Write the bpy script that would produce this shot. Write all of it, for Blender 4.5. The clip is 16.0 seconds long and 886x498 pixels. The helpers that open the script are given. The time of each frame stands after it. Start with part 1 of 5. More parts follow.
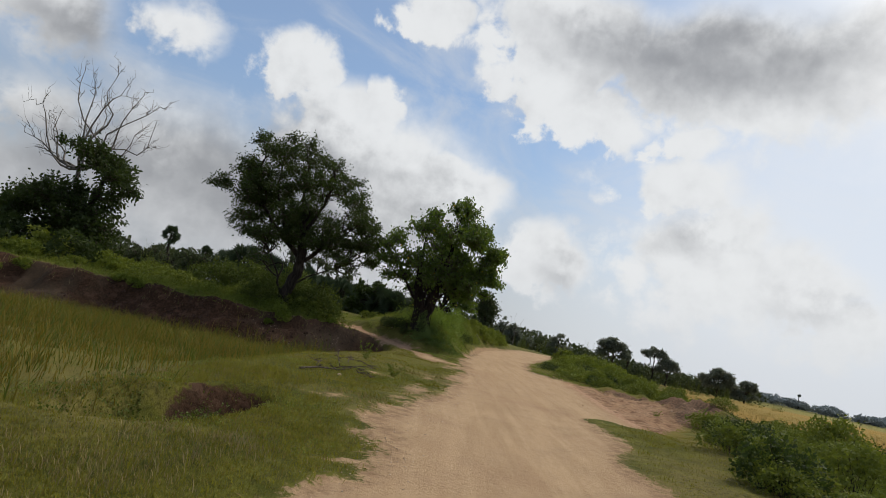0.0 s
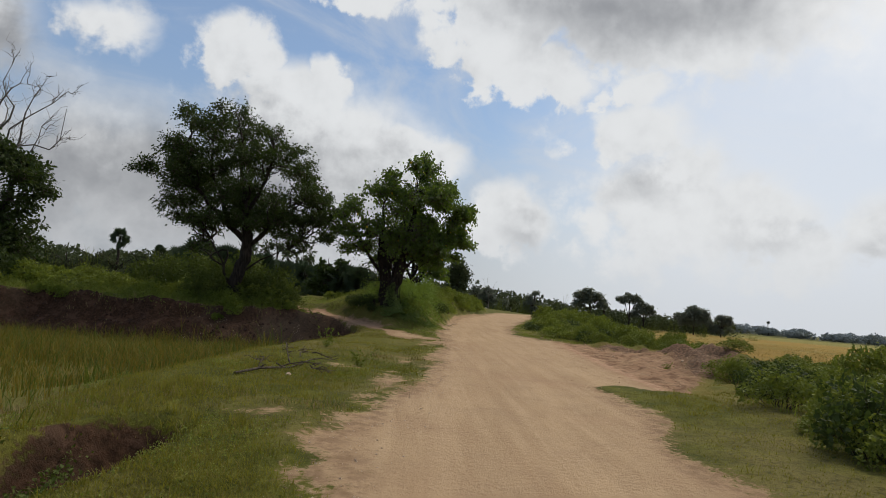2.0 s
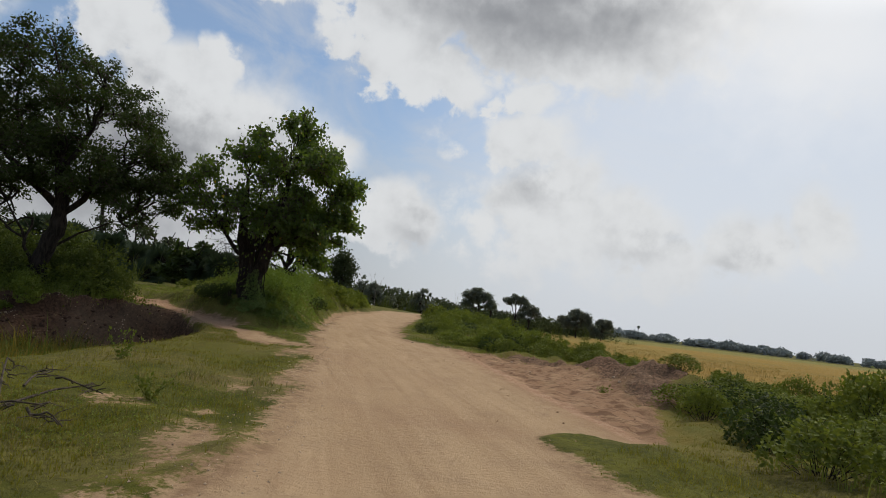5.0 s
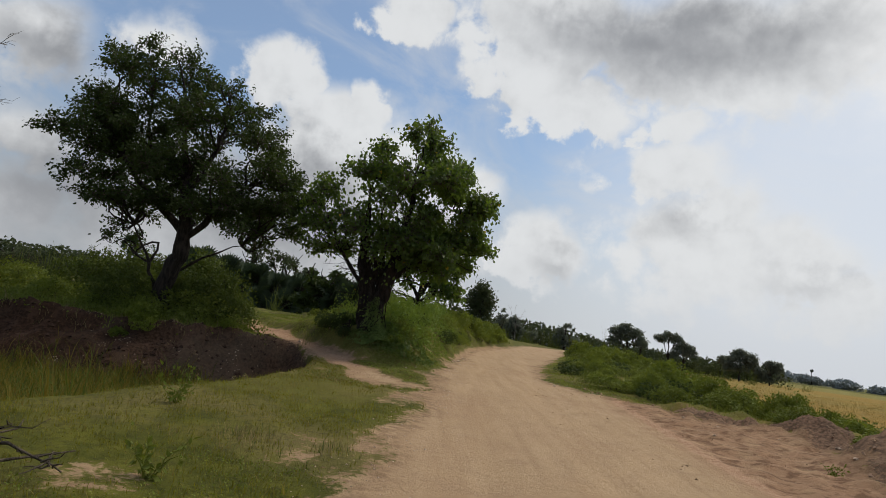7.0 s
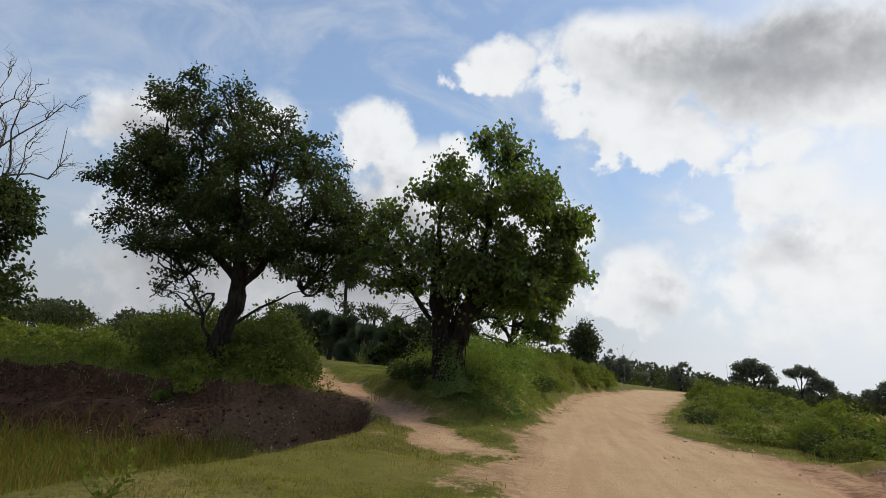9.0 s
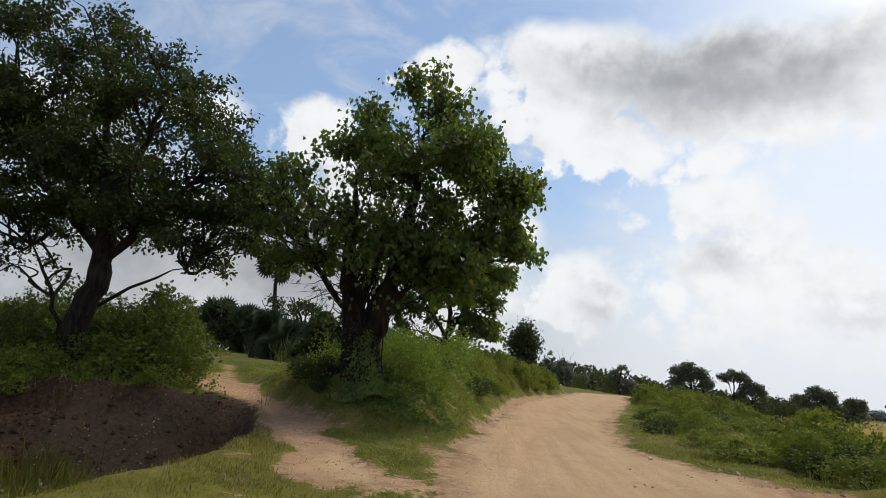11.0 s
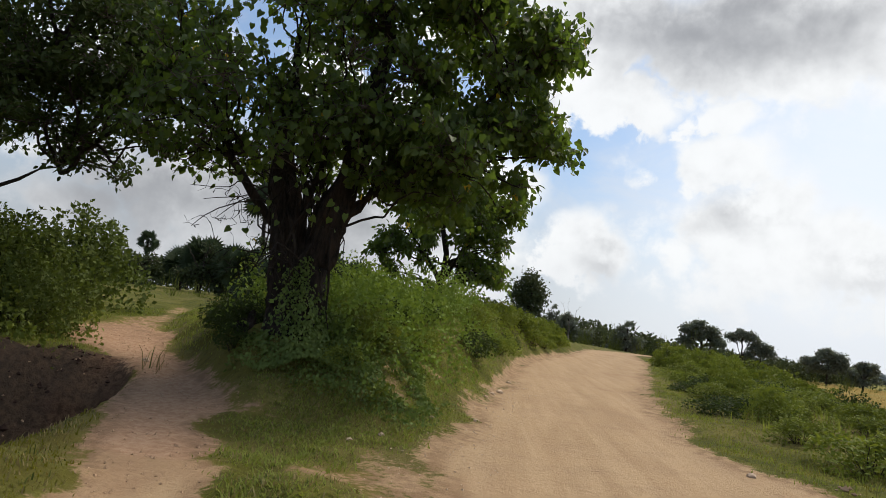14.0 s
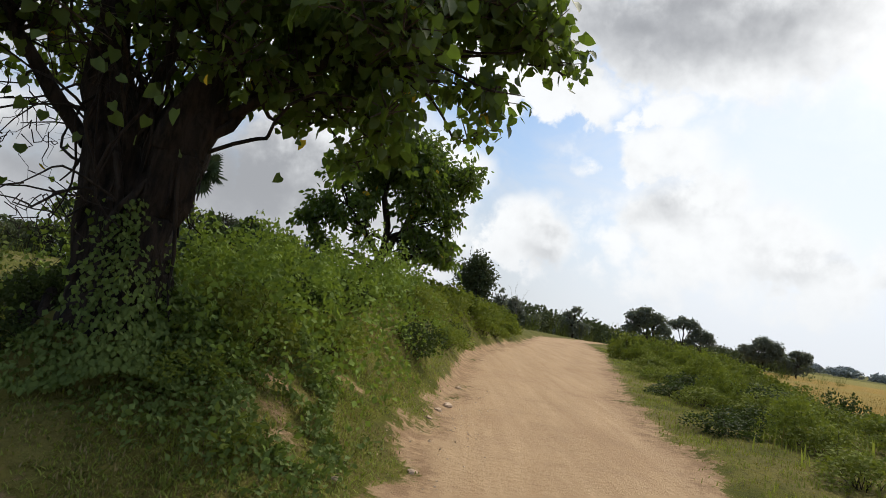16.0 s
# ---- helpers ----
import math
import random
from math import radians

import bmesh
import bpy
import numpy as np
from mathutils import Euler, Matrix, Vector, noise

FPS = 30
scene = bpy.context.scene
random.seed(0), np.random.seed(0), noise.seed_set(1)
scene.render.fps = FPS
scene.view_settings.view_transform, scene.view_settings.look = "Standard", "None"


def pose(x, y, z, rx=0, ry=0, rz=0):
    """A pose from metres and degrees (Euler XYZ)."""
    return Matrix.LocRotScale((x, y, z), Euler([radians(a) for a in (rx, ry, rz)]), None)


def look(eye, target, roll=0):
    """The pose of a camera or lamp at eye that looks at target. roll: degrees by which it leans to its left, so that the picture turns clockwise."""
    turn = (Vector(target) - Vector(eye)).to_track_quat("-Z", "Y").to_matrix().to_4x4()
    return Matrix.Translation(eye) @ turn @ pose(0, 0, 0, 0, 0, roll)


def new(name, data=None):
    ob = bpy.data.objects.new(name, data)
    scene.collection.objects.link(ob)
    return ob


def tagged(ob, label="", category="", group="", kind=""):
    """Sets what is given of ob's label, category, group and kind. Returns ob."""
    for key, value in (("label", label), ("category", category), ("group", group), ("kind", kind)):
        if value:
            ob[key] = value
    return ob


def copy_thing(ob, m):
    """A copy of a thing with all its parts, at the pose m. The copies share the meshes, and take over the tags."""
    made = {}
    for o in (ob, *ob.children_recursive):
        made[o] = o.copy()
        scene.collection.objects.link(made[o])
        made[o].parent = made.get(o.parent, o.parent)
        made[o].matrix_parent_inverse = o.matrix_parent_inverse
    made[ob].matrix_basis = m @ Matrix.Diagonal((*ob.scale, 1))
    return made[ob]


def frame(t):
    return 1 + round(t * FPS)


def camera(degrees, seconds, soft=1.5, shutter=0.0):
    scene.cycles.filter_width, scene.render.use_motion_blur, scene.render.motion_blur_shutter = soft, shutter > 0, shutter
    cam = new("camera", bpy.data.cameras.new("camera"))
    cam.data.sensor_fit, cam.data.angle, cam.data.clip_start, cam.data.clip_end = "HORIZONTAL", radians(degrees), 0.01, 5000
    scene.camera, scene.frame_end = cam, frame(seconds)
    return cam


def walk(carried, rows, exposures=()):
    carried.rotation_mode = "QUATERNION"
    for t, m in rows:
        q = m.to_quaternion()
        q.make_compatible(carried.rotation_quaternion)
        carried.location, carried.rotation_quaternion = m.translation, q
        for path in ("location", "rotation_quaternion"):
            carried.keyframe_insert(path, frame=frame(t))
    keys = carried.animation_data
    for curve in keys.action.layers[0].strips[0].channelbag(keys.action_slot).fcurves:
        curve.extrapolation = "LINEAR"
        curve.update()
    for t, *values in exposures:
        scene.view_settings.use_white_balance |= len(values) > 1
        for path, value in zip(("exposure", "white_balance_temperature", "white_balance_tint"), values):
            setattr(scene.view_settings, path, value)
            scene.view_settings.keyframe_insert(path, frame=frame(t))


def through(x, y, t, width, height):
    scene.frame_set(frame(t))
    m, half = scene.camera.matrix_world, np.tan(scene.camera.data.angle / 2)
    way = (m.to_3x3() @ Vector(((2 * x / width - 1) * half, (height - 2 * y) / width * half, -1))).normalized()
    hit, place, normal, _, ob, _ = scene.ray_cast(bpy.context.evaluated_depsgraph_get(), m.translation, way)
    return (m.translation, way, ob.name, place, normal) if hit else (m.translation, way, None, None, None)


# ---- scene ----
cam = camera(69.2, 16.0, soft=0.75)
PATH = [
    (0, (-0.085, 0.364, 1.646), (-0.132, 2.348, 1.89), 12.1),
    (0.5, (-0.077, 1.145, 1.639), (0.009, 3.136, 1.807), 11.9),
    (1, (-0.035, 1.882, 1.632), (0.034, 3.872, 1.813), 10.1),
    (1.5, (-0.019, 2.583, 1.644), (0.002, 4.574, 1.834), 7.2),
    (2, (-0.024, 3.312, 1.647), (0.049, 5.303, 1.817), 5.0),
    (2.5, (0.001, 4.046, 1.646), (0.092, 6.037, 1.811), 4.2),
    (3, (0.031, 4.854, 1.662), (0.191, 6.843, 1.793), 3.4),
    (3.5, (0.086, 5.609, 1.655), (0.386, 7.58, 1.809), 4.1),
    (3.7, (0.128, 5.918, 1.654), (0.468, 7.881, 1.82), 3.7),
    (5.8, (0.758, 9.323, 1.704), (1.147, 11.274, 1.907), 9.4),
    (6, (0.822, 9.609, 1.708), (1.112, 11.581, 1.876), 10.6),
    (6.5, (0.929, 10.311, 1.711), (1.104, 12.291, 1.928), 9.5),
    (7, (1.04, 11.045, 1.719), (1.009, 13.029, 1.963), 8.1),
    (7.5, (1.135, 11.717, 1.736), (0.968, 13.689, 2.024), 7.7),
    (8, (1.216, 12.503, 1.756), (0.893, 14.455, 2.047), 5.3),
    (8.2, (1.246, 12.83, 1.761), (0.9, 14.774, 2.078), 5.2),
    (10.3, (1.361, 16.25, 1.667), (1.11, 18.199, 2.041), 5.5),
    (10.5, (1.366, 16.566, 1.666), (1.163, 18.52, 2.045), 5.7),
    (11, (1.401, 17.357, 1.692), (1.233, 19.314, 2.067), 5.9),
    (11.5, (1.463, 18.096, 1.713), (1.322, 20.056, 2.085), 6.0),
    (12, (1.487, 18.875, 1.73), (1.333, 20.841, 2.065), 6.9),
    (12.5, (1.47, 19.636, 1.741), (1.31, 21.605, 2.053), 7.6),
    (13, (1.469, 20.431, 1.755), (1.316, 22.405, 2.044), 7.8),
    (13.5, (1.435, 21.158, 1.76), (1.291, 23.136, 2.019), 7.6),
    (14, (1.397, 21.911, 1.766), (1.232, 23.891, 1.992), 7.5),
    (14.5, (1.335, 22.636, 1.79), (1.123, 24.613, 2.006), 7.1),
    (15, (1.321, 23.476, 1.814), (1.141, 25.456, 2.036), 8.9),
    (15.5, (1.319, 24.237, 1.84), (1.239, 26.222, 2.067), 8.3),
    (16, (1.359, 25.037, 1.871), (1.366, 27.027, 2.065), 8.6),
]
walk(cam, [(t, look(eye, target, roll)) for t, eye, target, roll in PATH], [(0, -0.04), (1, -0.12), (3.5, -0.1), (6, -0.25), (7, -0.15), (8, 0.0), (12, 0.17), (16, 0.26)])

# ---- sky, sun, exposure ----
SUN_AZ, SUN_EL = 50.0, 56.0  # degrees clockwise from +y, and above the horizon


class Nodes:
    """A short way to write node trees."""

    def __init__(self, tree):
        self.tree = tree

    def add(self, kind, **settings):
        node = self.tree.nodes.new(kind)
        for key, value in settings.items():
            if key == "operation":
                node.operation = value
            elif key == "blend_type":
                node.blend_type = value
            elif key == "data_type":
                node.data_type = value
        return node

    def link(self, value, socket):
        if isinstance(value, bpy.types.NodeSocket):
            self.tree.links.new(value, socket)
        elif value is not None:
            socket.default_value = value

    def math(self, op, a, b=None, c=None, clamp=False):
        node = self.add("ShaderNodeMath", operation=op)
        node.use_clamp = clamp
        for value, socket in zip((a, b, c), node.inputs):
            self.link(value, socket)
        return node.outputs[0]

    def vec(self, op, a, b=None):
        node = self.add("ShaderNodeVectorMath", operation=op)
        self.link(a, node.inputs[0])
        self.link(b, node.inputs[1])
        return node.outputs["Value"] if op in ("LENGTH", "DOT_PRODUCT") else node.outputs[0]

    def ramp(self, x, a, b, lo=0.0, hi=1.0):
        node = self.add("ShaderNodeMapRange")
        node.interpolation_type = "SMOOTHSTEP"
        for value, socket in zip((x, a, b, lo, hi), node.inputs):
            self.link(value, socket)
        return node.outputs[0]

    def noise(self, vector, scale, detail=4.0, rough=0.55, warp=0.0):
        node = self.add("ShaderNodeTexNoise")
        self.link(vector, node.inputs["Vector"])
        node.inputs["Scale"].default_value = scale
        node.inputs["Detail"].default_value = detail
        node.inputs["Roughness"].default_value = rough
        node.inputs["Distortion"].default_value = warp
        return node.outputs["Fac"]

    def mix(self, fac, a, b, blend="MIX"):
        node = self.add("ShaderNodeMix", data_type="RGBA", blend_type=blend)
        self.link(fac, node.inputs[0])
        self.link(a if not isinstance(a, tuple) else (*a, 1.0), node.inputs[6])
        self.link(b if not isinstance(b, tuple) else (*b, 1.0), node.inputs[7])
        return node.outputs[2]


def make_world():
    world = bpy.data.worlds.new("cloudy_sky")
    world.use_nodes = True
    scene.world = world
    world.node_tree.nodes.clear()
    n = Nodes(world.node_tree)
    way = n.add("ShaderNodeTexCoord").outputs["Generated"]
    split = n.add("ShaderNodeSeparateXYZ")
    n.link(way, split.inputs[0])
    x, y, z = split.outputs
    az = n.math("MULTIPLY", n.math("ARCTAN2", x, y), 57.29578)
    el = n.math("MULTIPLY", n.math("ARCSINE", z), 57.29578)
    sky = n.add("ShaderNodeTexSky")
    sky.sky_type, sky.sun_disc = "NISHITA", False
    sky.sun_elevation, sky.sun_rotation = radians(SUN_EL), radians(SUN_AZ)
    sky.dust_density, sky.ozone_density, sky.air_density = 1.2, 2.0, 1.0
    blue = n.mix(1.0, sky.outputs[0], SKY, "MULTIPLY")
    # cloud layer: billows gathered into banks
    billow = n.noise(way, 7.0, 5.0, 0.5, 0.1)
    fine = n.noise(way, 22.0, 8.0, 0.55, 0.15)
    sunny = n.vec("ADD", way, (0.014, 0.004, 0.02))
    relief = n.math("SUBTRACT", fine, n.noise(sunny, 22.0, 8.0, 0.55, 0.15))
    relief = n.math("ADD", n.math("MULTIPLY", relief, 0.8), n.math("MULTIPLY", n.math("SUBTRACT", billow, n.noise(sunny, 7.0, 5.0, 0.5, 0.1)), 1.5))
    place = n.add("ShaderNodeCombineXYZ")
    wob = n.math("MULTIPLY", n.math("SUBTRACT", billow, 0.5), 7.0)
    wob2 = n.math("MULTIPLY", n.math("SUBTRACT", fine, 0.5), 5.5)
    n.link(n.math("ADD", n.math("ADD", az, wob), wob2), place.inputs[0])
    n.link(n.math("SUBTRACT", n.math("ADD", el, wob2), n.math("MULTIPLY", wob, 0.6)), place.inputs[1])

    def bank(a, e, sa, se):
        """Above 0 inside the bank, 1 at its heart."""
        off = n.vec("MULTIPLY", n.vec("SUBTRACT", place.outputs[0], (a, e, 0)), (1 / sa, 1 / se, 0))
        return n.math("SUBTRACT", 1.0, n.vec("LENGTH", off))

    field = n.math("MULTIPLY", n.math("SUBTRACT", billow, 0.66), 2.5)
    for one in LEFT_BANKS + RIGHT_BANKS:
        field = n.math("MAXIMUM", field, bank(*one))
    ragged = n.math("MULTIPLY", n.math("SUBTRACT", fine, 0.5), 0.95)
    soft_side = n.math("ADD", n.ramp(az, 6.0, 28.0, 0.28, 0.5), n.ramp(az, -17.0, -27.0, 0.0, 0.35))
    cover = n.ramp(n.math("ADD", field, ragged), -0.14, soft_side)
    thick = n.math("MULTIPLY", n.math("SUBTRACT", billow, 0.5), 0.35)
    for one in GREYS:
        thick = n.math("ADD", thick, n.math("MULTIPLY", n.math("MAXIMUM", bank(*one[:4]), 0.0), one[4]))
    thick = n.math("SUBTRACT", thick, n.math("MULTIPLY", relief, 0.75))
    grey = n.ramp(thick, -0.15, 1.15)
    cloud = n.mix(grey, CLOUD_WHITE, CLOUD_GREY)
    wisp = n.ramp(n.noise(n.vec("MULTIPLY", way, (1.0, 1.0, 2.0)), 5.0, 6.0, 0.6, 0.8), 0.42, 0.75, 0.2, 0.6)
    haze = n.mix(n.ramp(az, -14.0, 16.0), HAZE_LEFT, HAZE)
    air = n.mix(wisp, blue, HAZE)
    air = n.mix(n.ramp(el, 20.0, 3.0, 0.0, 0.8), air, haze)
    bright_side = n.math("MULTIPLY", n.ramp(az, 4.0, 28.0, 0.0, 0.8), n.ramp(az, 90.0, 60.0))
    air = n.mix(n.math("MULTIPLY", bright_side, n.ramp(el, 55.0, 30.0)), air, (0.8, 0.84, 0.9))
    both = n.mix(n.math("MULTIPLY", cover, 0.97), air, cloud)
    both = n.mix(n.ramp(el, 9.0, 0.0, 0.0, 0.6), both, haze)
    glow = n.vec("LENGTH", n.vec("MULTIPLY", n.vec("SUBTRACT", place.outputs[0], (42.0, 24.0, 0)), (1 / 17.0, 1 / 12.0, 0)))
    both = n.mix(n.ramp(glow, 0.0, 1.0, 0.7, 0.0), both, (1.0, 1.0, 1.0))
    near_sun = n.vec("DOT_PRODUCT", way, (math.sin(radians(SUN_AZ)) * math.cos(radians(SUN_EL)), math.cos(radians(SUN_AZ)) * math.cos(radians(SUN_EL)), math.sin(radians(SUN_EL))))
    both = n.mix(n.ramp(near_sun, 0.85, 1.0), both, (4.0, 3.8, 3.55))
    shade = n.add("ShaderNodeBackground")
    n.link(both, shade.inputs[0])
    shade.inputs[1].default_value = 1.0
    out = n.add("ShaderNodeOutputWorld")
    n.link(shade.outputs[0], out.inputs[0])


# banks of cloud and their grey hearts: azimuth, elevation, half widths (and greyness)
LEFT_BANKS = [(-36.0, 17.1, 5.8, 4.1), (-27.0, 19.2, 3.8, 2.6), (-17.4, 19.5, 3.8, 3.1), (-13.1, 15.1, 4.6, 5.2), (-10.0, 17.9, 2.4, 2.9), (-2.0, 11.8, 5.6, 4.3), (7.7, 7.7, 4.5, 3.9),
         (-9.6, 8.2, 13.5, 10.8), (-35.3, 9.7, 4.1, 3.2), (-34.8, 5.1, 4.4, 3.3), (-26.6, 7.0, 10.5, 8.4), (-6.3, 26.5, 4.4, 2.6)]
RIGHT_BANKS = [(6.5, 26.4, 9.8, 4.9), (4.5, 22.1, 4.1, 3.3), (8.9, 20.4, 6.0, 2.9), (11.8, 19.6, 3.1, 2.2), (20.9, 25.4, 13.6, 5.3), (30.6, 26.4, 10.2, 5.1), (24.1, 24.1, 12.5, 5.1), (17.8, 19.4, 2.7, 2.4),
         (19.2, 15.5, 5.0, 3.7), (23.0, 12.7, 4.1, 3.1), (21.5, 9.1, 8.7, 6.0), (28.2, 9.2, 4.9, 3.7), (31.4, 6.0, 4.7, 3.4), (37.1, 8.1, 4.5, 3.3), (42.3, 9.8, 3.5, 3.3)]
GREYS = [(14.5, 26.0, 13.5, 5.6, 0.95), (28.0, 27.0, 14.0, 6.0, 0.7), (4.8, 27.2, 5.7, 2.6, 0.3), (-17.0, 10.0, 8.4, 8.0, 0.65), (-26.7, 7.9, 13.3, 9.5, 0.95),
         (-34.6, 6.1, 7.5, 7.0, 0.75), (-34.5, 16.5, 8.0, 5.0, 0.95), (-11.0, 7.7, 14.2, 8.7, 0.8), (-17.5, 16.0, 5.0, 4.5, 0.22), (-2.5, 9.5, 6.0, 5.0, 0.35), (8.8, 6.8, 4.0, 3.2, 0.45),
         (18.6, 11.2, 5.0, 2.2, 0.5), (37.2, 6.8, 3.4, 2.4, 0.5), (29.4, 7.2, 4.4, 2.0, 0.4)]
SKY = (0.09, 0.114, 0.128)
CLOUD_WHITE, CLOUD_GREY, HAZE, HAZE_LEFT = (0.825, 0.84, 0.85), (0.32, 0.33, 0.35), (0.64, 0.67, 0.71), (0.4, 0.42, 0.455)
make_world()

sun = new("sun", bpy.data.lights.new("sun", "SUN"))
sun.data.energy, sun.data.angle, sun.data.color = 1.6, radians(11.0), (1.0, 0.93, 0.78)
sun.matrix_world = look(
    (60 * math.sin(radians(SUN_AZ)) * math.cos(radians(SUN_EL)), 60 * math.cos(radians(SUN_AZ)) * math.cos(radians(SUN_EL)), 60 * math.sin(radians(SUN_EL))),
    (0, 0, 0),
)


# ---- materials ----
def material(name, rough=0.8):
    m = bpy.data.materials.new(name)
    m.use_nodes = True
    n = Nodes(m.node_tree)
    shader = m.node_tree.nodes["Principled BSDF"]
    shader.inputs["Roughness"].default_value = rough
    shader.inputs["Specular IOR Level"].default_value = 0.25
    return m, n, shader, n.add("ShaderNodeTexCoord").outputs["Object"]


def bump(n, shader, height, strength, distance):
    node = n.add("ShaderNodeBump")
    node.inputs["Strength"].default_value = strength
    node.inputs["Distance"].default_value = distance
    n.link(height, node.inputs["Height"])
    n.link(node.outputs[0], shader.inputs["Normal"])


def ground_material():
    m, n, shader, at = material("earth_and_turf", 0.95)
    shader.inputs["Specular IOR Level"].default_value = 0.1
    zone = n.add("ShaderNodeAttribute")
    zone.attribute_name = "zones"
    split = n.add("ShaderNodeSeparateColor")
    n.link(zone.outputs["Color"], split.inputs[0])
    soil, red, dry = split.outputs
    big, mid, fine = n.noise(at, 0.35, 5), n.noise(at, 2.2, 6, 0.6), n.noise(at, 14.0, 6, 0.65)
    grit = n.noise(at, 70.0, 3, 0.7)
    stretch = n.vec("MULTIPLY", at, (2.4, 0.16, 1.0))
    ruts = n.noise(stretch, 1.6, 5, 0.6, 0.6)
    # bare sand
    sand = n.mix(n.ramp(ruts, 0.25, 0.75), (0.336, 0.22, 0.119), (0.428, 0.294, 0.166))
    tread = n.noise(n.vec("MULTIPLY", at, (7.0, 0.25, 1.0)), 2.0, 4, 0.7, 0.4)
    sand = n.mix(n.ramp(tread, 0.5, 0.8, 0.0, 0.3), sand, (0.252, 0.16, 0.088))
    sand = n.mix(n.ramp(mid, 0.45, 0.75, 0.0, 0.4), sand, (0.26, 0.168, 0.101))
    sand = n.mix(n.ramp(fine, 0.5, 0.78, 0.0, 0.6), sand, (0.235, 0.144, 0.08))
    sand = n.mix(n.ramp(grit, 0.35, 0.75, 0.0, 0.3), sand, (0.445, 0.323, 0.21))
    sand = n.mix(n.math("MULTIPLY", dry, n.ramp(mid, 0.15, 0.6)), sand, (0.27, 0.155, 0.087))
    sand = n.mix(n.ramp(big, 0.45, 0.7, 0.0, 0.45), sand, (0.277, 0.168, 0.097))
    trail = n.math("MULTIPLY", n.ramp(dry, 0.5, 0.66), n.ramp(dry, 0.9, 0.82))
    sand = n.mix(n.math("MULTIPLY", trail, 0.8), sand, n.mix(n.ramp(fine, 0.3, 0.7), (0.3, 0.172, 0.1), (0.45, 0.285, 0.178)))
    scuff = n.noise(n.vec("MULTIPLY", at, (1.5, 2.2, 1.0)), 2.0, 7, 0.68, 0.4)
    sand = n.mix(n.math("MULTIPLY", n.ramp(dry, 0.78, 0.95), n.ramp(scuff, 0.47, 0.6, 0.0, 0.85)), sand, (0.14, 0.077, 0.042))
    edge = n.math("MULTIPLY", n.ramp(soil, 1.0, 0.72), n.ramp(n.noise(at, 5.0, 6, 0.65), 0.4, 0.62, 0.15, 0.8))
    sand = n.mix(edge, sand, (0.202, 0.122, 0.067))
    # turf: green and straw
    turf = n.mix(n.ramp(mid, 0.35, 0.65), (0.058, 0.062, 0.008), (0.11, 0.106, 0.014))
    turf = n.mix(n.ramp(big, 0.46, 0.66, 0.0, 0.6), turf, (0.19, 0.145, 0.055))
    turf = n.mix(n.ramp(fine, 0.45, 0.7, 0.0, 0.75), turf, (0.035, 0.033, 0.008))
    turf = n.mix(n.ramp(grit, 0.5, 0.7, 0.0, 0.4), turf, (0.16, 0.145, 0.035))
    turf = n.mix(dry, turf, n.mix(n.ramp(mid, 0.3, 0.7), (0.17, 0.13, 0.03), (0.125, 0.118, 0.03)))
    # raw red-brown cut earth
    cut = n.mix(n.ramp(fine, 0.3, 0.7), (0.02, 0.01, 0.005), (0.07, 0.036, 0.02))
    cut = n.mix(n.ramp(mid, 0.5, 0.66, 0.0, 0.8), cut, (0.09, 0.048, 0.029))
    cut = n.mix(n.ramp(big, 0.5, 0.62, 0.0, 0.6), cut, (0.065, 0.048, 0.03))
    cut = n.mix(n.math("MULTIPLY", dry, n.ramp(fine, 0.35, 0.65, 0.3, 0.9)), cut, (0.24, 0.145, 0.09))
    ragged = n.math("MULTIPLY", n.math("SUBTRACT", n.math("ADD", n.math("MULTIPLY", fine, 0.5), n.math("MULTIPLY", mid, 0.5)), 0.5), 2.0)
    base = n.mix(n.ramp(n.math("ADD", red, ragged), 0.35, 0.62), turf, cut)
    base = n.mix(n.ramp(n.math("ADD", soil, ragged), 0.38, 0.6), base, sand)
    n.link(base, shader.inputs["Base Color"])
    relief = n.math("ADD", n.math("MULTIPLY", mid, 0.5), n.math("ADD", fine, n.math("MULTIPLY", grit, 0.4)))
    relief = n.math("SUBTRACT", relief, n.math("MULTIPLY", n.ramp(dry, 0.78, 0.95), n.math("MULTIPLY", scuff, 1.4)))
    bump(n, shader, n.math("ADD", relief, n.math("MULTIPLY", red, n.math("MULTIPLY", mid, 2.0))), 0.75, 0.04)
    return m


def field_material():
    m, n, shader, at = material("ripe_rice", 0.95)
    shader.inputs["Specular IOR Level"].default_value = 0.1
    rows = n.noise(n.vec("MULTIPLY", at, (0.05, 0.4, 1.0)), 1.0, 5, 0.6)
    fine, big = n.noise(at, 6.0, 5, 0.7), n.noise(at, 0.03, 4)
    c = n.mix(n.ramp(rows, 0.35, 0.65), (0.35, 0.215, 0.046), (0.28, 0.178, 0.04))
    c = n.mix(n.ramp(big, 0.42, 0.66, 0.0, 0.5), c, (0.25, 0.21, 0.06))
    c = n.mix(n.ramp(fine, 0.45, 0.75, 0.0, 0.6), c, (0.13, 0.10, 0.03))
    split = n.add("ShaderNodeSeparateXYZ")
    n.link(at, split.inputs[0])
    plots = n.math("ADD", split.outputs[1], n.math("MULTIPLY", n.noise(at, 0.02, 3), 30.0))
    c = n.mix(n.ramp(plots, 150.0, 185.0, 0.0, 0.5), c, (0.15, 0.19, 0.06))
    n.link(c, shader.inputs["Base Color"])
    bump(n, shader, fine, 1.0, 0.25)
    return m


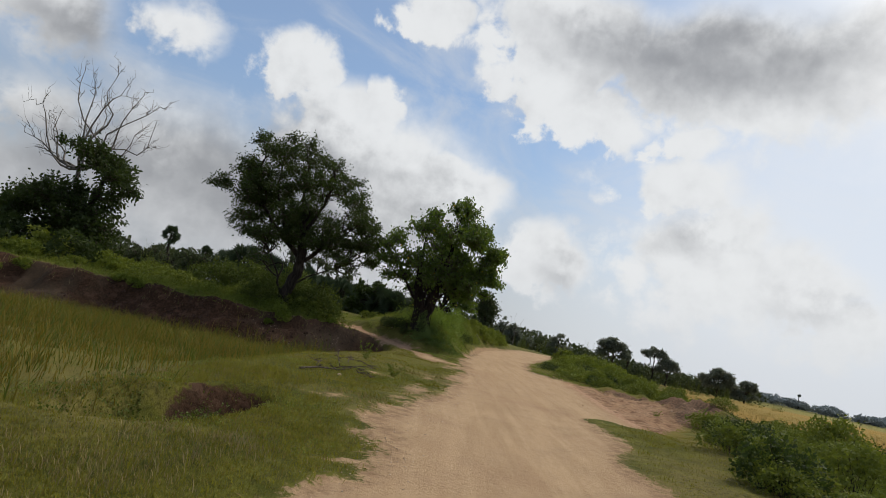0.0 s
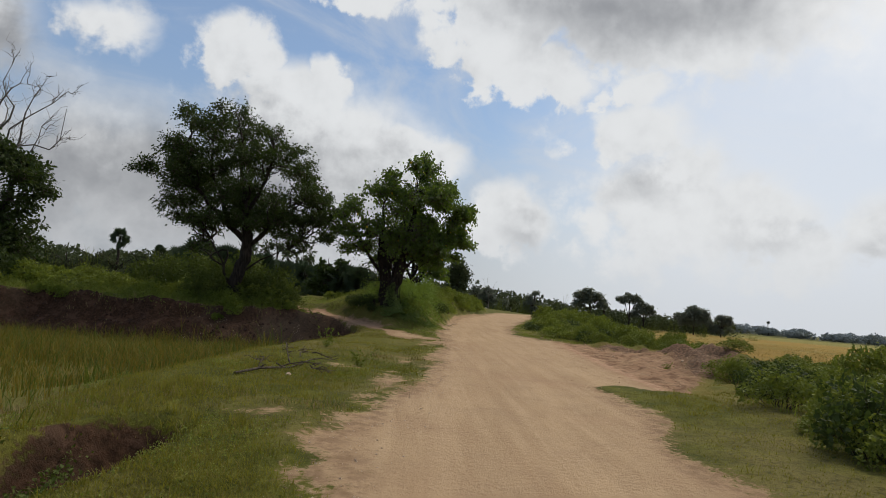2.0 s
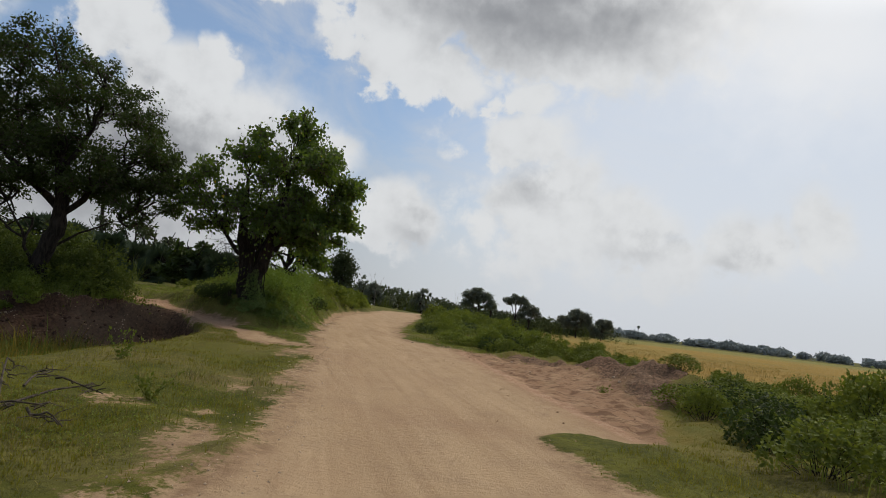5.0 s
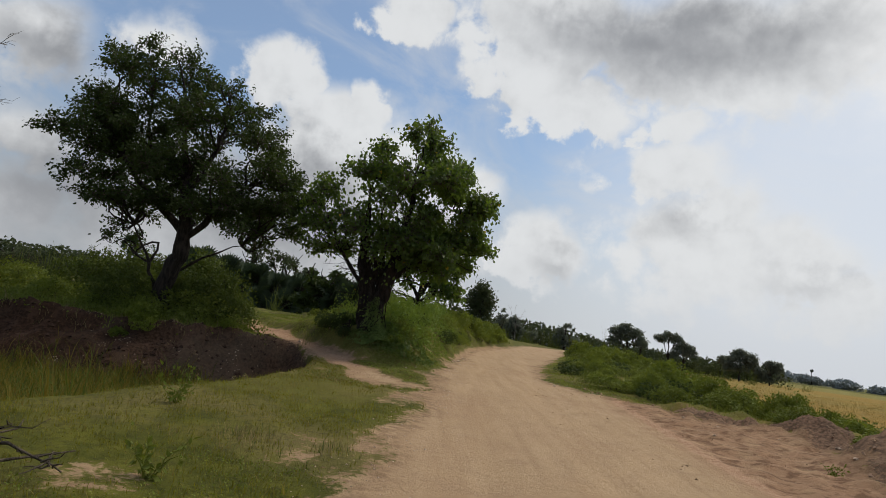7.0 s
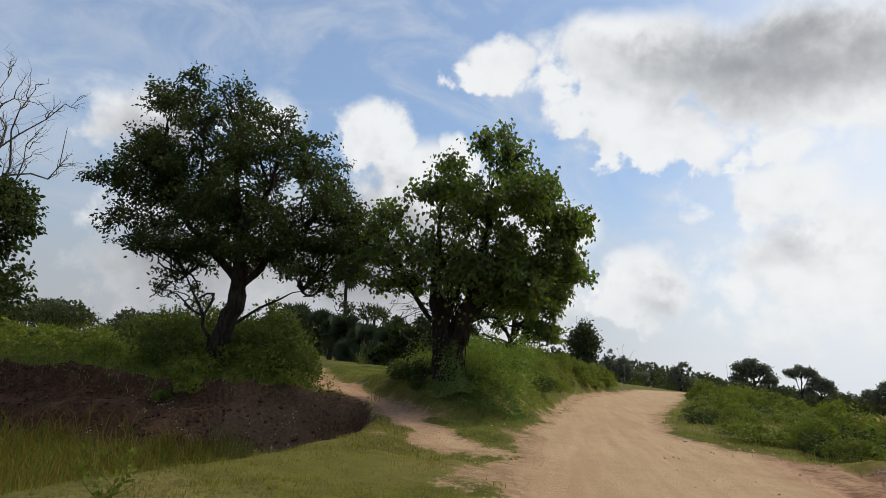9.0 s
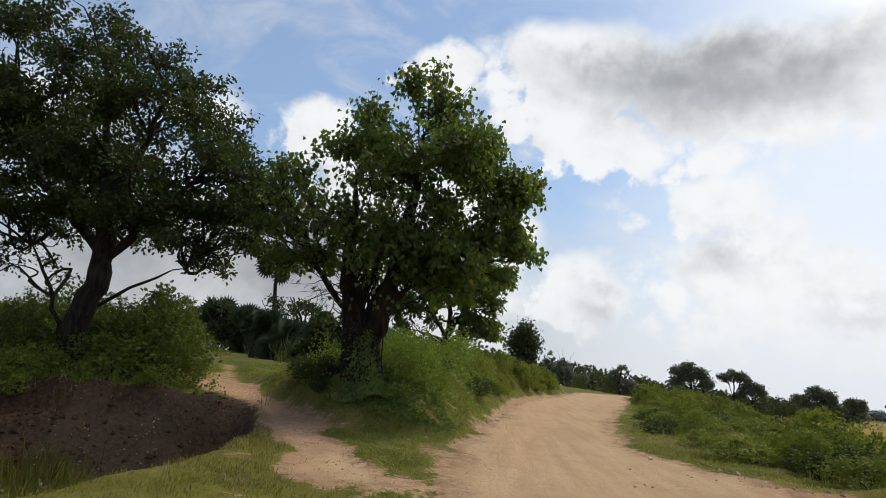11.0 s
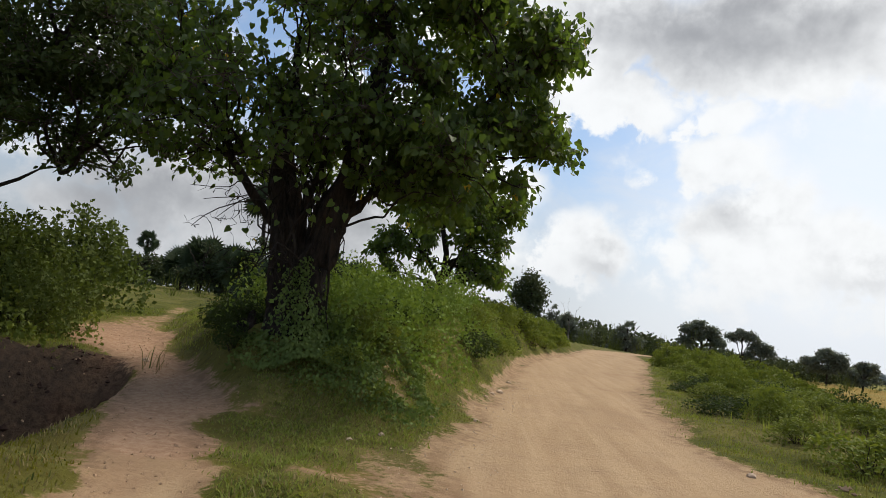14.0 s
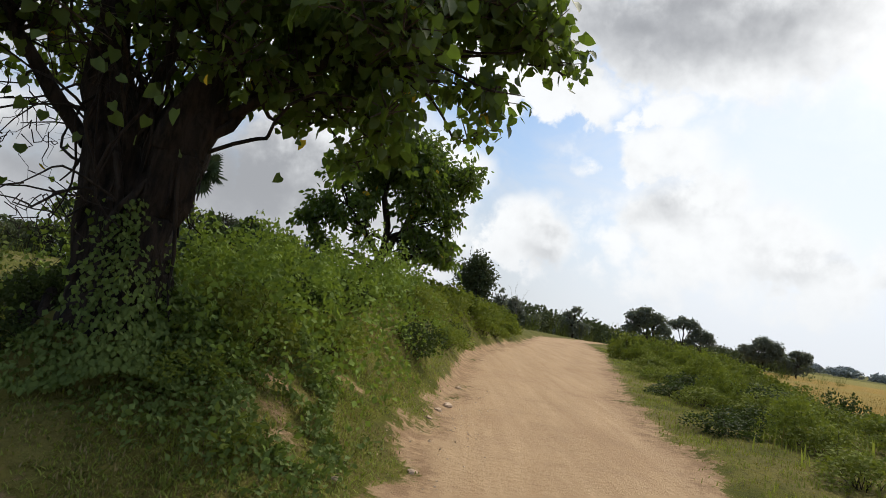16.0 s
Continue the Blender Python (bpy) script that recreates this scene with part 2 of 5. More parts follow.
def leaf_material(name, dark, light, glow, through=0.35, rough=0.62, odd=None, share=0.0, gloss=0.1):
    m, n, shader, at = material(name, rough)
    shader.inputs["Specular IOR Level"].default_value = gloss
    island = n.add("ShaderNodeNewGeometry").outputs["Random Per Island"]
    patch = n.noise(at, 2.2, 3)
    each = n.add("ShaderNodeObjectInfo").outputs["Random"]
    shade = n.math("ADD", n.math("MULTIPLY", island, 0.34), n.math("MULTIPLY", n.ramp(patch, 0.36, 0.64), 0.36))
    c = n.mix(n.math("ADD", shade, n.math("MULTIPLY", each, 0.3)), dark, light)
    t = n.mix(island, glow, tuple(0.6 * v for v in glow))
    if odd:
        pick = n.math("GREATER_THAN", island, 1 - share)
        c, t = n.mix(pick, c, odd), n.mix(pick, t, odd)
    n.link(c, shader.inputs["Base Color"])
    back = n.add("ShaderNodeBsdfTranslucent")
    n.link(t, back.inputs[0])
    both = n.add("ShaderNodeMixShader")
    both.inputs[0].default_value = through
    n.link(shader.outputs[0], both.inputs[1])
    n.link(back.outputs[0], both.inputs[2])
    n.link(both.outputs[0], m.node_tree.nodes["Material Output"].inputs[0])
    return m


def bark_material(name, dark, light):
    m, n, shader, at = material(name, 0.9)
    cracks = n.noise(n.vec("MULTIPLY", at, (9.0, 9.0, 2.0)), 1.5, 6, 0.65, 0.5)
    blot = n.noise(at, 2.5, 4)
    c = n.mix(n.ramp(cracks, 0.35, 0.65), dark, light)
    c = n.mix(n.ramp(blot, 0.55, 0.75, 0.0, 0.5), c, tuple(1.5 * v for v in light))
    n.link(c, shader.inputs["Base Color"])
    bump(n, shader, cracks, 1.0, 0.06)
    return m


def stone_material():
    m, n, shader, at = material("pale_stone", 0.85)
    a, b = n.noise(at, 20.0, 5), n.add("ShaderNodeObjectInfo").outputs["Random"]
    c = n.mix(n.ramp(a, 0.3, 0.7), (0.4, 0.285, 0.19), (0.56, 0.43, 0.31))
    n.link(n.mix(n.math("MULTIPLY", b, 0.5), c, (0.3, 0.2, 0.125)), shader.inputs["Base Color"])
    bump(n, shader, a, 0.6, 0.02)
    return m


def clod_material(name="sandy_clods", dark=(0.3, 0.185, 0.11), light=(0.44, 0.29, 0.18)):
    m, n, shader, at = material(name, 0.95)
    a = n.noise(at, 9.0, 4)
    n.link(n.mix(n.ramp(a, 0.3, 0.7), dark, light), shader.inputs["Base Color"])
    bump(n, shader, n.noise(at, 60.0, 4), 0.6, 0.01)
    return m


GROUND, FIELD, STONE, CLOD = ground_material(), field_material(), stone_material(), clod_material()
PIT_CLOD = clod_material("red_brown_clods", (0.026, 0.013, 0.008), (0.085, 0.045, 0.028))
BARK = bark_material("dark_bark", (0.014, 0.010, 0.0075), (0.045, 0.034, 0.025))
BARK_OLD = bark_material("old_rough_bark", (0.008, 0.0055, 0.004), (0.036, 0.025, 0.017))
BARK_TWIG = bark_material("twig_bark", (0.04, 0.029, 0.021), (0.12, 0.09, 0.068))
BARK_PALE = bark_material("bleached_wood", (0.10, 0.085, 0.07), (0.22, 0.19, 0.16))
LEAF_HEART = leaf_material("heart_leaves", (0.036, 0.056, 0.015), (0.1, 0.138, 0.03), (0.19, 0.285, 0.03), 0.42, 0.45, (0.42, 0.30, 0.02), 0.004, gloss=0.2)
YELLOW = leaf_material("yellow_leaves", (0.5, 0.36, 0.02), (0.55, 0.4, 0.03), (0.5, 0.36, 0.02), 0.3)
LEAF_DARK = leaf_material("dark_leaves", (0.024, 0.034, 0.012), (0.06, 0.08, 0.022), (0.08, 0.12, 0.018), 0.3, 0.6, gloss=0.12)
LEAF_BUSH = leaf_material("shrub_leaves", (0.04, 0.06, 0.011), (0.21, 0.235, 0.045), (0.25, 0.29, 0.03), 0.3, 0.62, gloss=0.1)
LEAF_FRESH = leaf_material("fresh_leaves", (0.06, 0.09, 0.014), (0.205, 0.24, 0.042), (0.28, 0.32, 0.032), 0.32, 0.62, gloss=0.1)
LEAF_PLATEAU = leaf_material("plateau_shrub_leaves", (0.028, 0.042, 0.01), (0.12, 0.145, 0.03), (0.14, 0.18, 0.025), 0.28, 0.62, gloss=0.1)
LEAF_WEED = leaf_material("weed_leaves", (0.028, 0.048, 0.011), (0.23, 0.315, 0.06), (0.27, 0.36, 0.04), 0.3, 0.62, gloss=0.1)
LEAF_CREEP = leaf_material("creeper_leaves", (0.05, 0.08, 0.02), (0.17, 0.215, 0.055), (0.18, 0.25, 0.035), 0.25, 0.6, gloss=0.12)
# far trees: leaf colour lightened and greyed to paint in aerial haze
LEAF_FAR_HAZED = leaf_material("hazed_far_leaves", (0.14, 0.155, 0.118), (0.2, 0.215, 0.165), (0.17, 0.19, 0.12), 0.4)
LEAF_MID = leaf_material("scrub_leaves", (0.04, 0.055, 0.025), (0.085, 0.1, 0.045), (0.1, 0.12, 0.04), 0.25)
# pale blue-grey instead of leaf green: the distance haze is put into this colour
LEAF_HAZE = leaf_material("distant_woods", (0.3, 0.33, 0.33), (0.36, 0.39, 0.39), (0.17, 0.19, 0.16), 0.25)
LEAF_PALM = leaf_material("palm_fronds", (0.03, 0.045, 0.022), (0.075, 0.095, 0.055), (0.06, 0.09, 0.03), 0.2)
GRASS_GREEN = leaf_material("green_grass", (0.085, 0.085, 0.01), (0.185, 0.162, 0.03), (0.27, 0.25, 0.028), 0.5, 0.6, (0.22, 0.17, 0.045), 0.12)
GRASS_LUSH = leaf_material("lush_grass", (0.115, 0.145, 0.03), (0.255, 0.28, 0.06), (0.31, 0.35, 0.05), 0.42, 0.6, (0.18, 0.15, 0.04), 0.08)
GRASS_GOLD = leaf_material("golden_grass", (0.105, 0.088, 0.012), (0.21, 0.155, 0.025), (0.22, 0.17, 0.024), 0.4, 0.6, (0.085, 0.11, 0.015), 0.4)
GRASS_DRY = leaf_material("dry_grass", (0.20, 0.16, 0.07), (0.36, 0.28, 0.14), (0.3, 0.22, 0.08), 0.3, 0.7, (0.10, 0.12, 0.03), 0.25)
GRASS_RICE = leaf_material("rice_stalks", (0.30, 0.19, 0.05), (0.42, 0.28, 0.08), (0.4, 0.27, 0.06), 0.3, 0.7, (0.2, 0.17, 0.05), 0.2)


# ---- the lie of the land ----
def smooth(a, b, x):
    t = np.clip((np.asarray(x, float) - a) / (b - a), 0, 1)
    return t * t * (3 - 2 * t)


GRID = np.random.RandomState(7).rand(256, 256)


def value_noise(x, y):
    x, y = np.asarray(x, float), np.asarray(y, float)
    i, j = np.floor(x).astype(int), np.floor(y).astype(int)
    u, v = x - i, y - j
    u, v = u * u * (3 - 2 * u), v * v * (3 - 2 * v)
    g = lambda a, b: GRID[a % 256, b % 256]
    return (g(i, j) * (1 - u) + g(i + 1, j) * u) * (1 - v) + (g(i, j + 1) * (1 - u) + g(i + 1, j + 1) * u) * v


def fbm(x, y, scale, octaves=4):
    total, size = 0.0, 0.5
    for k in range(octaves):
        total = total + size * (value_noise(x * scale + 17 * k, y * scale + 31 * k) - 0.5)
        size, scale = size * 0.5, scale * 2.03
    return total


def left_edge(y):
    """The road's left edge."""
    return np.interp(y, [-20, 5, 7.0, 8.6, 10.2, 10.9, 12.1, 13.8, 16.2, 18.7, 20.5, 23, 27, 29.5, 30.5, 32.5, 35, 37, 40.4, 42, 44, 54.5, 70, 90],
                     [-0.9, -0.85, -0.52, -0.52, -0.55, -0.42, -0.2, 0.15, 0.45, 0.7, 0.85, 1.0, 1.12, 1.3, 1.45, 1.68, 1.95, 2.2, 2.45, 2.7, 3.1, 5.8, 9.2, 17])


def right_edge(y):
    """The right edge of the bare sand: the road, and the scraped bay beside it."""
    return np.interp(y, [-20, 8.7, 10.5, 12.5, 14.4, 15.7, 17.5, 19.4, 22, 24.8, 26.3, 27.3, 28.1, 29.2, 31.0, 33, 35, 37.5, 43.5, 53, 70, 90],
                     [3.0, 3.06, 3.1, 3.55, 3.4, 5.3, 6.2, 7.3, 8.3, 9.0, 7.2, 5.8, 4.95, 4.35, 4.17, 4.43, 4.75, 5.2, 6.6, 9.0, 12.0, 20])


def path_middle(y):
    return np.interp(y, [24, 25, 26.6, 28.4, 29.8, 32.2, 35, 38, 44, 52], [0.15, -0.35, -0.85, -1.55, -2.3, -4.1, -5.5, -6.9, -9.2, -13.5])


def rim(y):
    """The near rim of the dug pit."""
    return np.interp(y, [-10, 10, 14, 18, 20, 24, 25.3, 27.4, 29, 30.2], [-2.6, -2.7, -3.2, -3.0, -2.6, -1.75, -1.65, -2.0, -2.5, -3.0])


def bank_line(x):
    """How far back the pit's cut bank stands."""
    return np.interp(x, [-40, -25, -14, -7, -4.5, -3], [29, 28.3, 28.0, 28.3, 29.2, 30.2]) + 1.5 * fbm(x, x * 0, 0.5, 3) + 0.6 * fbm(x, x * 0 + 5, 1.6, 3) + 0.5 * fbm(x, x * 0 + 9, 3.4, 2)


def on_field(x, y):
    return smooth(0, 3, x - (15.5 + np.maximum(0, y - 48) * 0.36 + 4.0 * fbm(y * 0, y, 0.12, 3))) * smooth(-75, -70, y) * (1 - smooth(230, 250, y)) * (1 - smooth(330, 360, x))


PATCHES = [(-0.45, 13.9, 0.3, 1.1), (-1.35, 15.9, 0.8, 0.6), (-1.45, 15.7, 0.6, 0.5), (-0.6, 12.6, 0.4, 0.5), (0.3, 23.6, 0.3, 0.8), (-0.35, 12.2, 0.5, 0.5), (-0.75, 9.5, 0.5, 0.8), (-1.7, 10.8, 0.6, 0.35), (-0.4, 11.0, 0.4, 0.7), (0.1, 25.0, 0.5, 0.35), (-0.2, 18, 0.3, 0.4),
           (0.15, 30.6, 0.32, 0.45), (0.05, 32.1, 0.3, 0.5), (-0.7, 23.2, 0.35, 0.3), (0.5, 21.7, 0.35, 0.6), (0.4, 26.6, 0.5, 0.5), (0.0, 35.6, 0.3, 0.4), (0.2, 30.0, 0.45, 0.35), (0.75, 31.6, 0.4, 0.35), (-1.5, 25.0, 0.5, 0.5), (-2.0, 23.6, 0.4, 0.6), (-0.95, 28.5, 0.4, 0.28), (0.42, 29.75, 0.3, 0.22), (0.4, 30.6, 0.2, 0.3)]


def berm(x, y):
    """1 on the heaped edge of the bay."""
    return smooth(0.9, 0.3, np.abs(x - right_edge(y) - 0.15)) * smooth(18.5, 20, y) * smooth(27.4, 26.2, y)


def bare(x, y):
    """1 on bare trodden sand, 0 on turf."""
    wob = 0.75 * fbm(x, y, 0.9, 4)
    inside = np.minimum(x - left_edge(y), right_edge(y) - x) + wob
    out = smooth(-0.75, 0.45, inside)
    wide = np.interp(y, [24, 25, 26.6, 28.4, 29.8, 32.2, 35, 38, 44, 52], [0.6, 0.5, 0.42, 0.4, 0.36, 0.36, 0.3, 0.2, 0.15, 0.1])
    wide = wide + (x < path_middle(y)) * np.interp(y, [25.8, 27.3, 29.0, 30.0, 31.0, 31.8, 32.8, 35.0, 38.0], [0, 0.25, 0.25, 0.35, 0.8, 1.05, 1.05, 0.5, 0.1])
    trail = smooth(0.4, -0.3, np.abs(x - path_middle(y)) - wide + wob) * smooth(23.6, 24.6, y) * (1 - smooth(44, 50, y))
    out = np.maximum(out, trail * (1 - 0.45 * smooth(31.5, 36, y)))
    for px, py, rx, ry in PATCHES:
        out = np.maximum(out, 0.5 * smooth(1.6, 0.2, np.hypot((x - px) / rx, (y - py) / ry) + 2.2 * wob))
    fringe = smooth(1.5, 0.4, left_edge(y) - x) * (x < left_edge(y)) * smooth(29, 27, y)
    out = np.maximum(out, 0.62 * fringe * smooth(0.02, 0.16, fbm(x + 4, y, 1.1, 4)))
    lip = smooth(0.42, 0.2, left_edge(y) - x) * (x < left_edge(y)) * smooth(32.5, 34.5, y) * smooth(60, 50, y)
    out = np.maximum(out, 0.7 * lip)
    tongue = smooth(1.2, 0.7, np.hypot((x - 4.0) / 0.62, (y - 15.2) / 0.7) + 1.5 * wob)
    return out * (1 - 0.9 * tongue) * (1 - 0.8 * berm(x, y) * np.clip(0.7 + 2.0 * fbm(x, y, 0.9, 3), 0.0, 1))


def hollow(x, y):
    """Across and along the small hollow in the verge."""
    dx, dy = x + 3.08, y - 8.45
    return 0.96 * dx - 0.28 * dy, 0.28 * dx + 0.96 * dy


def cut_earth(x, y):
    """1 on the raw earth of the pit's bank, of the little hole and of the berms round the bay."""
    yb = bank_line(x)
    out = smooth(yb - 2.1, yb - 1.0, y) * smooth(yb + 0.7, yb + 0.2, y) * smooth(-2.6, -3.4, x)
    inner = smooth(0.0, 0.25, rim(y) - x) * smooth(2.6, 1.4, rim(y) - x) * smooth(22.8, 24.2, y) * smooth(yb + 0.5, yb + 0.1, y)
    out = np.maximum(out, inner)
    floor = smooth(0.4, 1.2, rim(y) - x) * smooth(27.0, 28.2, y) * smooth(yb + 0.5, yb, y) * smooth(-9, -6, x)
    out = np.maximum(out, 0.8 * floor)
    out = np.maximum(out, smooth(1.2, 0.8, np.hypot(hollow(x, y)[0] / 0.62, (hollow(x, y)[1] - 0.95) / 0.95)))
    return np.maximum(out, np.maximum(0.8 * berm(x, y), smooth(1.1, 0.7, np.hypot(x - 8.5, y - 21.5))))


def height(x, y):
    x, y = np.broadcast_arrays(np.asarray(x, float), np.asarray(y, float))
    road = 0.02 * np.clip(y, -40, 60) - 0.5 * smooth(75, 160, y) - 0.02 * np.exp(-((x - left_edge(y) - 1.1) / 0.35) ** 2) - 0.02 * np.exp(-((x - left_edge(y) - 2.5) / 0.35) ** 2)
    # left: verge, pit, plateau
    floor = np.interp(y, [-5, 5, 12, 18, 24, 28], [0.0, -0.05, -0.15, -0.35, -0.7, -0.8])
    width = np.interp(y, [5, 14, 20, 23, 25], [4.0, 3.0, 2.0, 0.9, 0.5])
    down = smooth(0, 1, (rim(y) - x) / width)
    south = road * (1 - down) + floor * down
    plateau = np.interp(x, [-60, -25, -7, -4, -2], [1.1, 0.95, 0.85, 0.78, 0.62]) + 0.012 * np.clip(y - 29, 0, 50)
    blend = smooth(-2.0, -1.2, x)
    north = plateau * (1 - blend) + road * blend
    yb = bank_line(x)
    z = south + (north - south) * (0.6 * smooth(yb - 0.55, yb + 0.4, y) + 0.4 * smooth(yb - 2.0, yb - 0.2, y))
    # scree under the pit's bank and the gully along its rim
    in_pit = smooth(0.1, 0.7, rim(y) - x) * smooth(yb + 0.1, yb - 0.7, y)
    z = z + 0.5 * in_pit * smooth(1.4, 3.6, rim(y) - x) * smooth(25.4, 28.2, y) * smooth(-14, -8, x)
    z = z - 0.35 * in_pit * np.exp(-(((rim(y) - x - 1.0) / 0.5) ** 2)) * smooth(24.4, 26.0, y)
    # the bank along the road, on which the tree stands
    d = left_edge(y) - x
    tall = np.interp(y, [28.4, 30.2, 33, 36, 46, 55, 70, 90], [0.0, 0.62, 0.95, 1.15, 1.15, 0.65, 0.35, 0.1])
    back = np.interp(y, [29, 33, 37], [2.9, 3.6, 4.5])
    clear = smooth(0.15, 0.95, x - path_middle(y))
    z = z + clear * tall * smooth(0.0, np.interp(y, [31, 35], [2.1, 1.5]), d) * (1 - 0.8 * smooth(0, 1, (d - back) / np.interp(y, [29, 34], [1.1, 3.0])))
    # right: shoulder, berms, fall to the rice field
    r = x - right_edge(y)
    z = z + (-0.15 - z) * smooth(3.0, 9.0, r) * (x > 2)
    lift = smooth(18.5, 21, y) * smooth(27.8, 26.4, y)
    z = z + lift * np.clip(0.08 + 1.1 * fbm(x, y, 0.55, 3) + 0.7 * fbm(x, y, 2.0, 3), 0.02, 0.6) * smooth(-0.15, 0.5, r) * (1 - smooth(1.2, 3.5, r))
    for hx, hy, rad, h in ((9.1, 25.0, 0.9, 0.28), (8.2, 21.3, 0.75, 0.42), (9.0, 21.9, 0.7, 0.32), (-1.2, 30.2, 0.65, 0.3)):
        z = z + h * np.exp(-(((x - hx) ** 2 + (y - hy) ** 2) / rad**2))
    u, v = hollow(x, y)
    z = z - 0.6 * smooth(1.05, 0.72, np.hypot(u / 0.75, v / 1.95))
    near = np.exp(-np.maximum(0, np.hypot(x, y - 20) - 25) / 25)
    trodden = smooth(1.4, 0.8, np.abs(x - path_middle(y))) * smooth(25, 26, y) * smooth(40, 36, y)
    z = z + 0.1 * trodden * (fbm(x, y, 1.9, 4) + 0.6 * fbm(x, y, 4.1, 2))
    rough = np.where(bare(x, y) > 0.5, 0.06, 0.2) + 0.4 * cut_earth(x, y)
    bay = smooth(0.2, 1.2, x - 4.4) * smooth(14.5, 16, y) * smooth(29, 27.5, y)
    z = z + (0.2 * bay + 0.3 * cut_earth(x, y)) * fbm(x, y, 2.7, 3) * near
    z = z + 0.5 * cut_earth(x, y) * (x < 0) * (np.abs(fbm(x, y, 1.25, 3)) - 0.08) * near
    return z + rough * fbm(x, y, 0.8, 4) * near + 0.05 * (1 - bare(x, y)) * (x > 0) * near


def grid_lines(spans):
    out = []
    for a, b, step in spans:
        out.extend(np.arange(a, b, step))
    return np.array(out + [spans[-1][1]])


def mesh_from(name, verts, faces, mat, smooth_shade=True):
    """A mesh from numpy arrays; faces is a list of index arrays, one for each number of corners."""
    me = bpy.data.meshes.new(name)
    verts = np.ascontiguousarray(verts, np.float32)
    me.vertices.add(len(verts))
    me.vertices.foreach_set("co", verts.ravel())
    loops = np.concatenate([f.ravel() for f in faces]).astype(np.int32)
    totals = np.concatenate([np.full(len(f), f.shape[1]) for f in faces]).astype(np.int32)
    me.loops.add(len(loops))
    me.loops.foreach_set("vertex_index", loops)
    me.polygons.add(len(totals))
    me.polygons.foreach_set("loop_start", (np.cumsum(totals) - totals).astype(np.int32))
    me.polygons.foreach_set("use_smooth", np.full(len(totals), smooth_shade))
    me.update(calc_edges=True)
    me.materials.append(mat)
    return me


def build_land():
    xs = grid_lines([(-2600, -300, 230), (-300, -60, 20), (-60, -26, 2.0), (-26, -12, 0.4), (-12, 12, 0.13), (12, 24, 0.5), (24, 60, 3), (60, 300, 20), (300, 2600, 230)])
    ys = grid_lines([(-600, -60, 90), (-60, -6, 6), (-6, 3, 0.5), (3, 40, 0.13), (40, 60, 0.3), (60, 120, 2), (120, 400, 20), (400, 3000, 260)])
    gx, gy = np.meshgrid(xs, ys)
    gz = height(gx, gy)
    verts = np.stack([gx, gy, gz], -1).reshape(-1, 3)
    soil, red, field = bare(gx, gy), cut_earth(gx, gy), on_field(gx, gy)
    drift = 5 * fbm(gx, gy, 0.13, 3)
    dry = 0.8 * smooth(-3.4, -6.5, gx + 0.6 * drift) * smooth(26, 20, gy + drift) * smooth(-6, 4, gy + drift) * smooth(-34, -20, gx + 2 * drift)
    dry = np.maximum(dry, 0.4 * smooth(20, 22.5, gy + 0.5 * drift) * smooth(28.5, 26.5, gy) * (gx < path_middle(gy)) * smooth(-1.5, -0.3, gx - rim(gy)))
    dry = np.maximum(dry, 0.75 * (np.abs(gx - path_middle(gy) + 0.3) < 1.9) * smooth(25.5, 27, gy) * smooth(0.2, 0.5, soil))
    dry = np.maximum(dry, 0.32 * smooth(-9.5, -4.0, gx + 0.7 * drift) * smooth(26.3, 27.5, gy) * smooth(31.5, 30.5, gy) * red)
    dry = np.maximum(dry, 0.95 * smooth(0.2, 1.2, gx - np.interp(gy, [14, 20, 27, 29], [4.2, 4.2, 4.6, 5.2])) * smooth(14.5, 16, gy) * smooth(29, 27.5, gy) * (gx > 0) * smooth(1.6, 0.7, gx - right_edge(gy)))
    dry = np.maximum(dry, 0.45 * smooth(26.2, 27.2, gy) * smooth(31.5, 29.5, gy) * (gx > path_middle(gy) + 0.3) * (gx < left_edge(gy)) * (soil < 0.2))
    zones = np.stack([soil, red, dry, np.ones_like(dry)], -1).reshape(-1, 4).astype(np.float32)
    ny, nx = gx.shape
    idx = np.arange(ny * nx).reshape(ny, nx)
    quads = np.stack([idx[:-1, :-1], idx[:-1, 1:], idx[1:, 1:], idx[1:, :-1]], -1).reshape(-1, 4)
    mean = lambda a: (a[:-1, :-1] + a[:-1, 1:] + a[1:, 1:] + a[1:, :-1]).ravel() / 4
    cx, cy = mean(gx), mean(gy)
    is_road = (mean(soil) > 0.55) & (cx > left_edge(cy) - 0.6) & (cy > -20) & (cy < 90)
    is_path = (mean(soil) > 0.5) & ~is_road & (np.abs(cx - path_middle(cy) + 0.3) < 1.4) & (cy > 24) & (cy < 50)
    is_field = mean(field) > 0.5
    for name, keep, mat, label in (
        ("ground", ~is_road & ~is_path & ~is_field, GROUND, "uneven grassy ground with a dug pit and red-brown cut bank"),
        ("road", is_road, GROUND, "pale sandy dirt road with wheel ruts and a scraped bay"),
        ("footpath", is_path, GROUND, "narrow trodden sandy footpath branching off the road"),
        ("rice_field", is_field, FIELD, "flat golden ripe rice field beside the bushes"),
    ):
        used, inverse = np.unique(quads[keep], return_inverse=True)
        me = mesh_from(name, verts[used], [inverse.reshape(-1, 4)], mat)
        me.color_attributes.new("zones", "FLOAT_COLOR", "POINT").data.foreach_set("color", zones[used].ravel())
        tagged(new(name, me), label, "ground" if name == "ground" else name.replace("_", " "), kind="structure")


build_land()


# ---- plants: how each kind is made ----
def part(name, me, parent, label="", kind=""):
    ob = new(name, me)
    ob.parent = parent
    return tagged(ob, label, kind=kind)


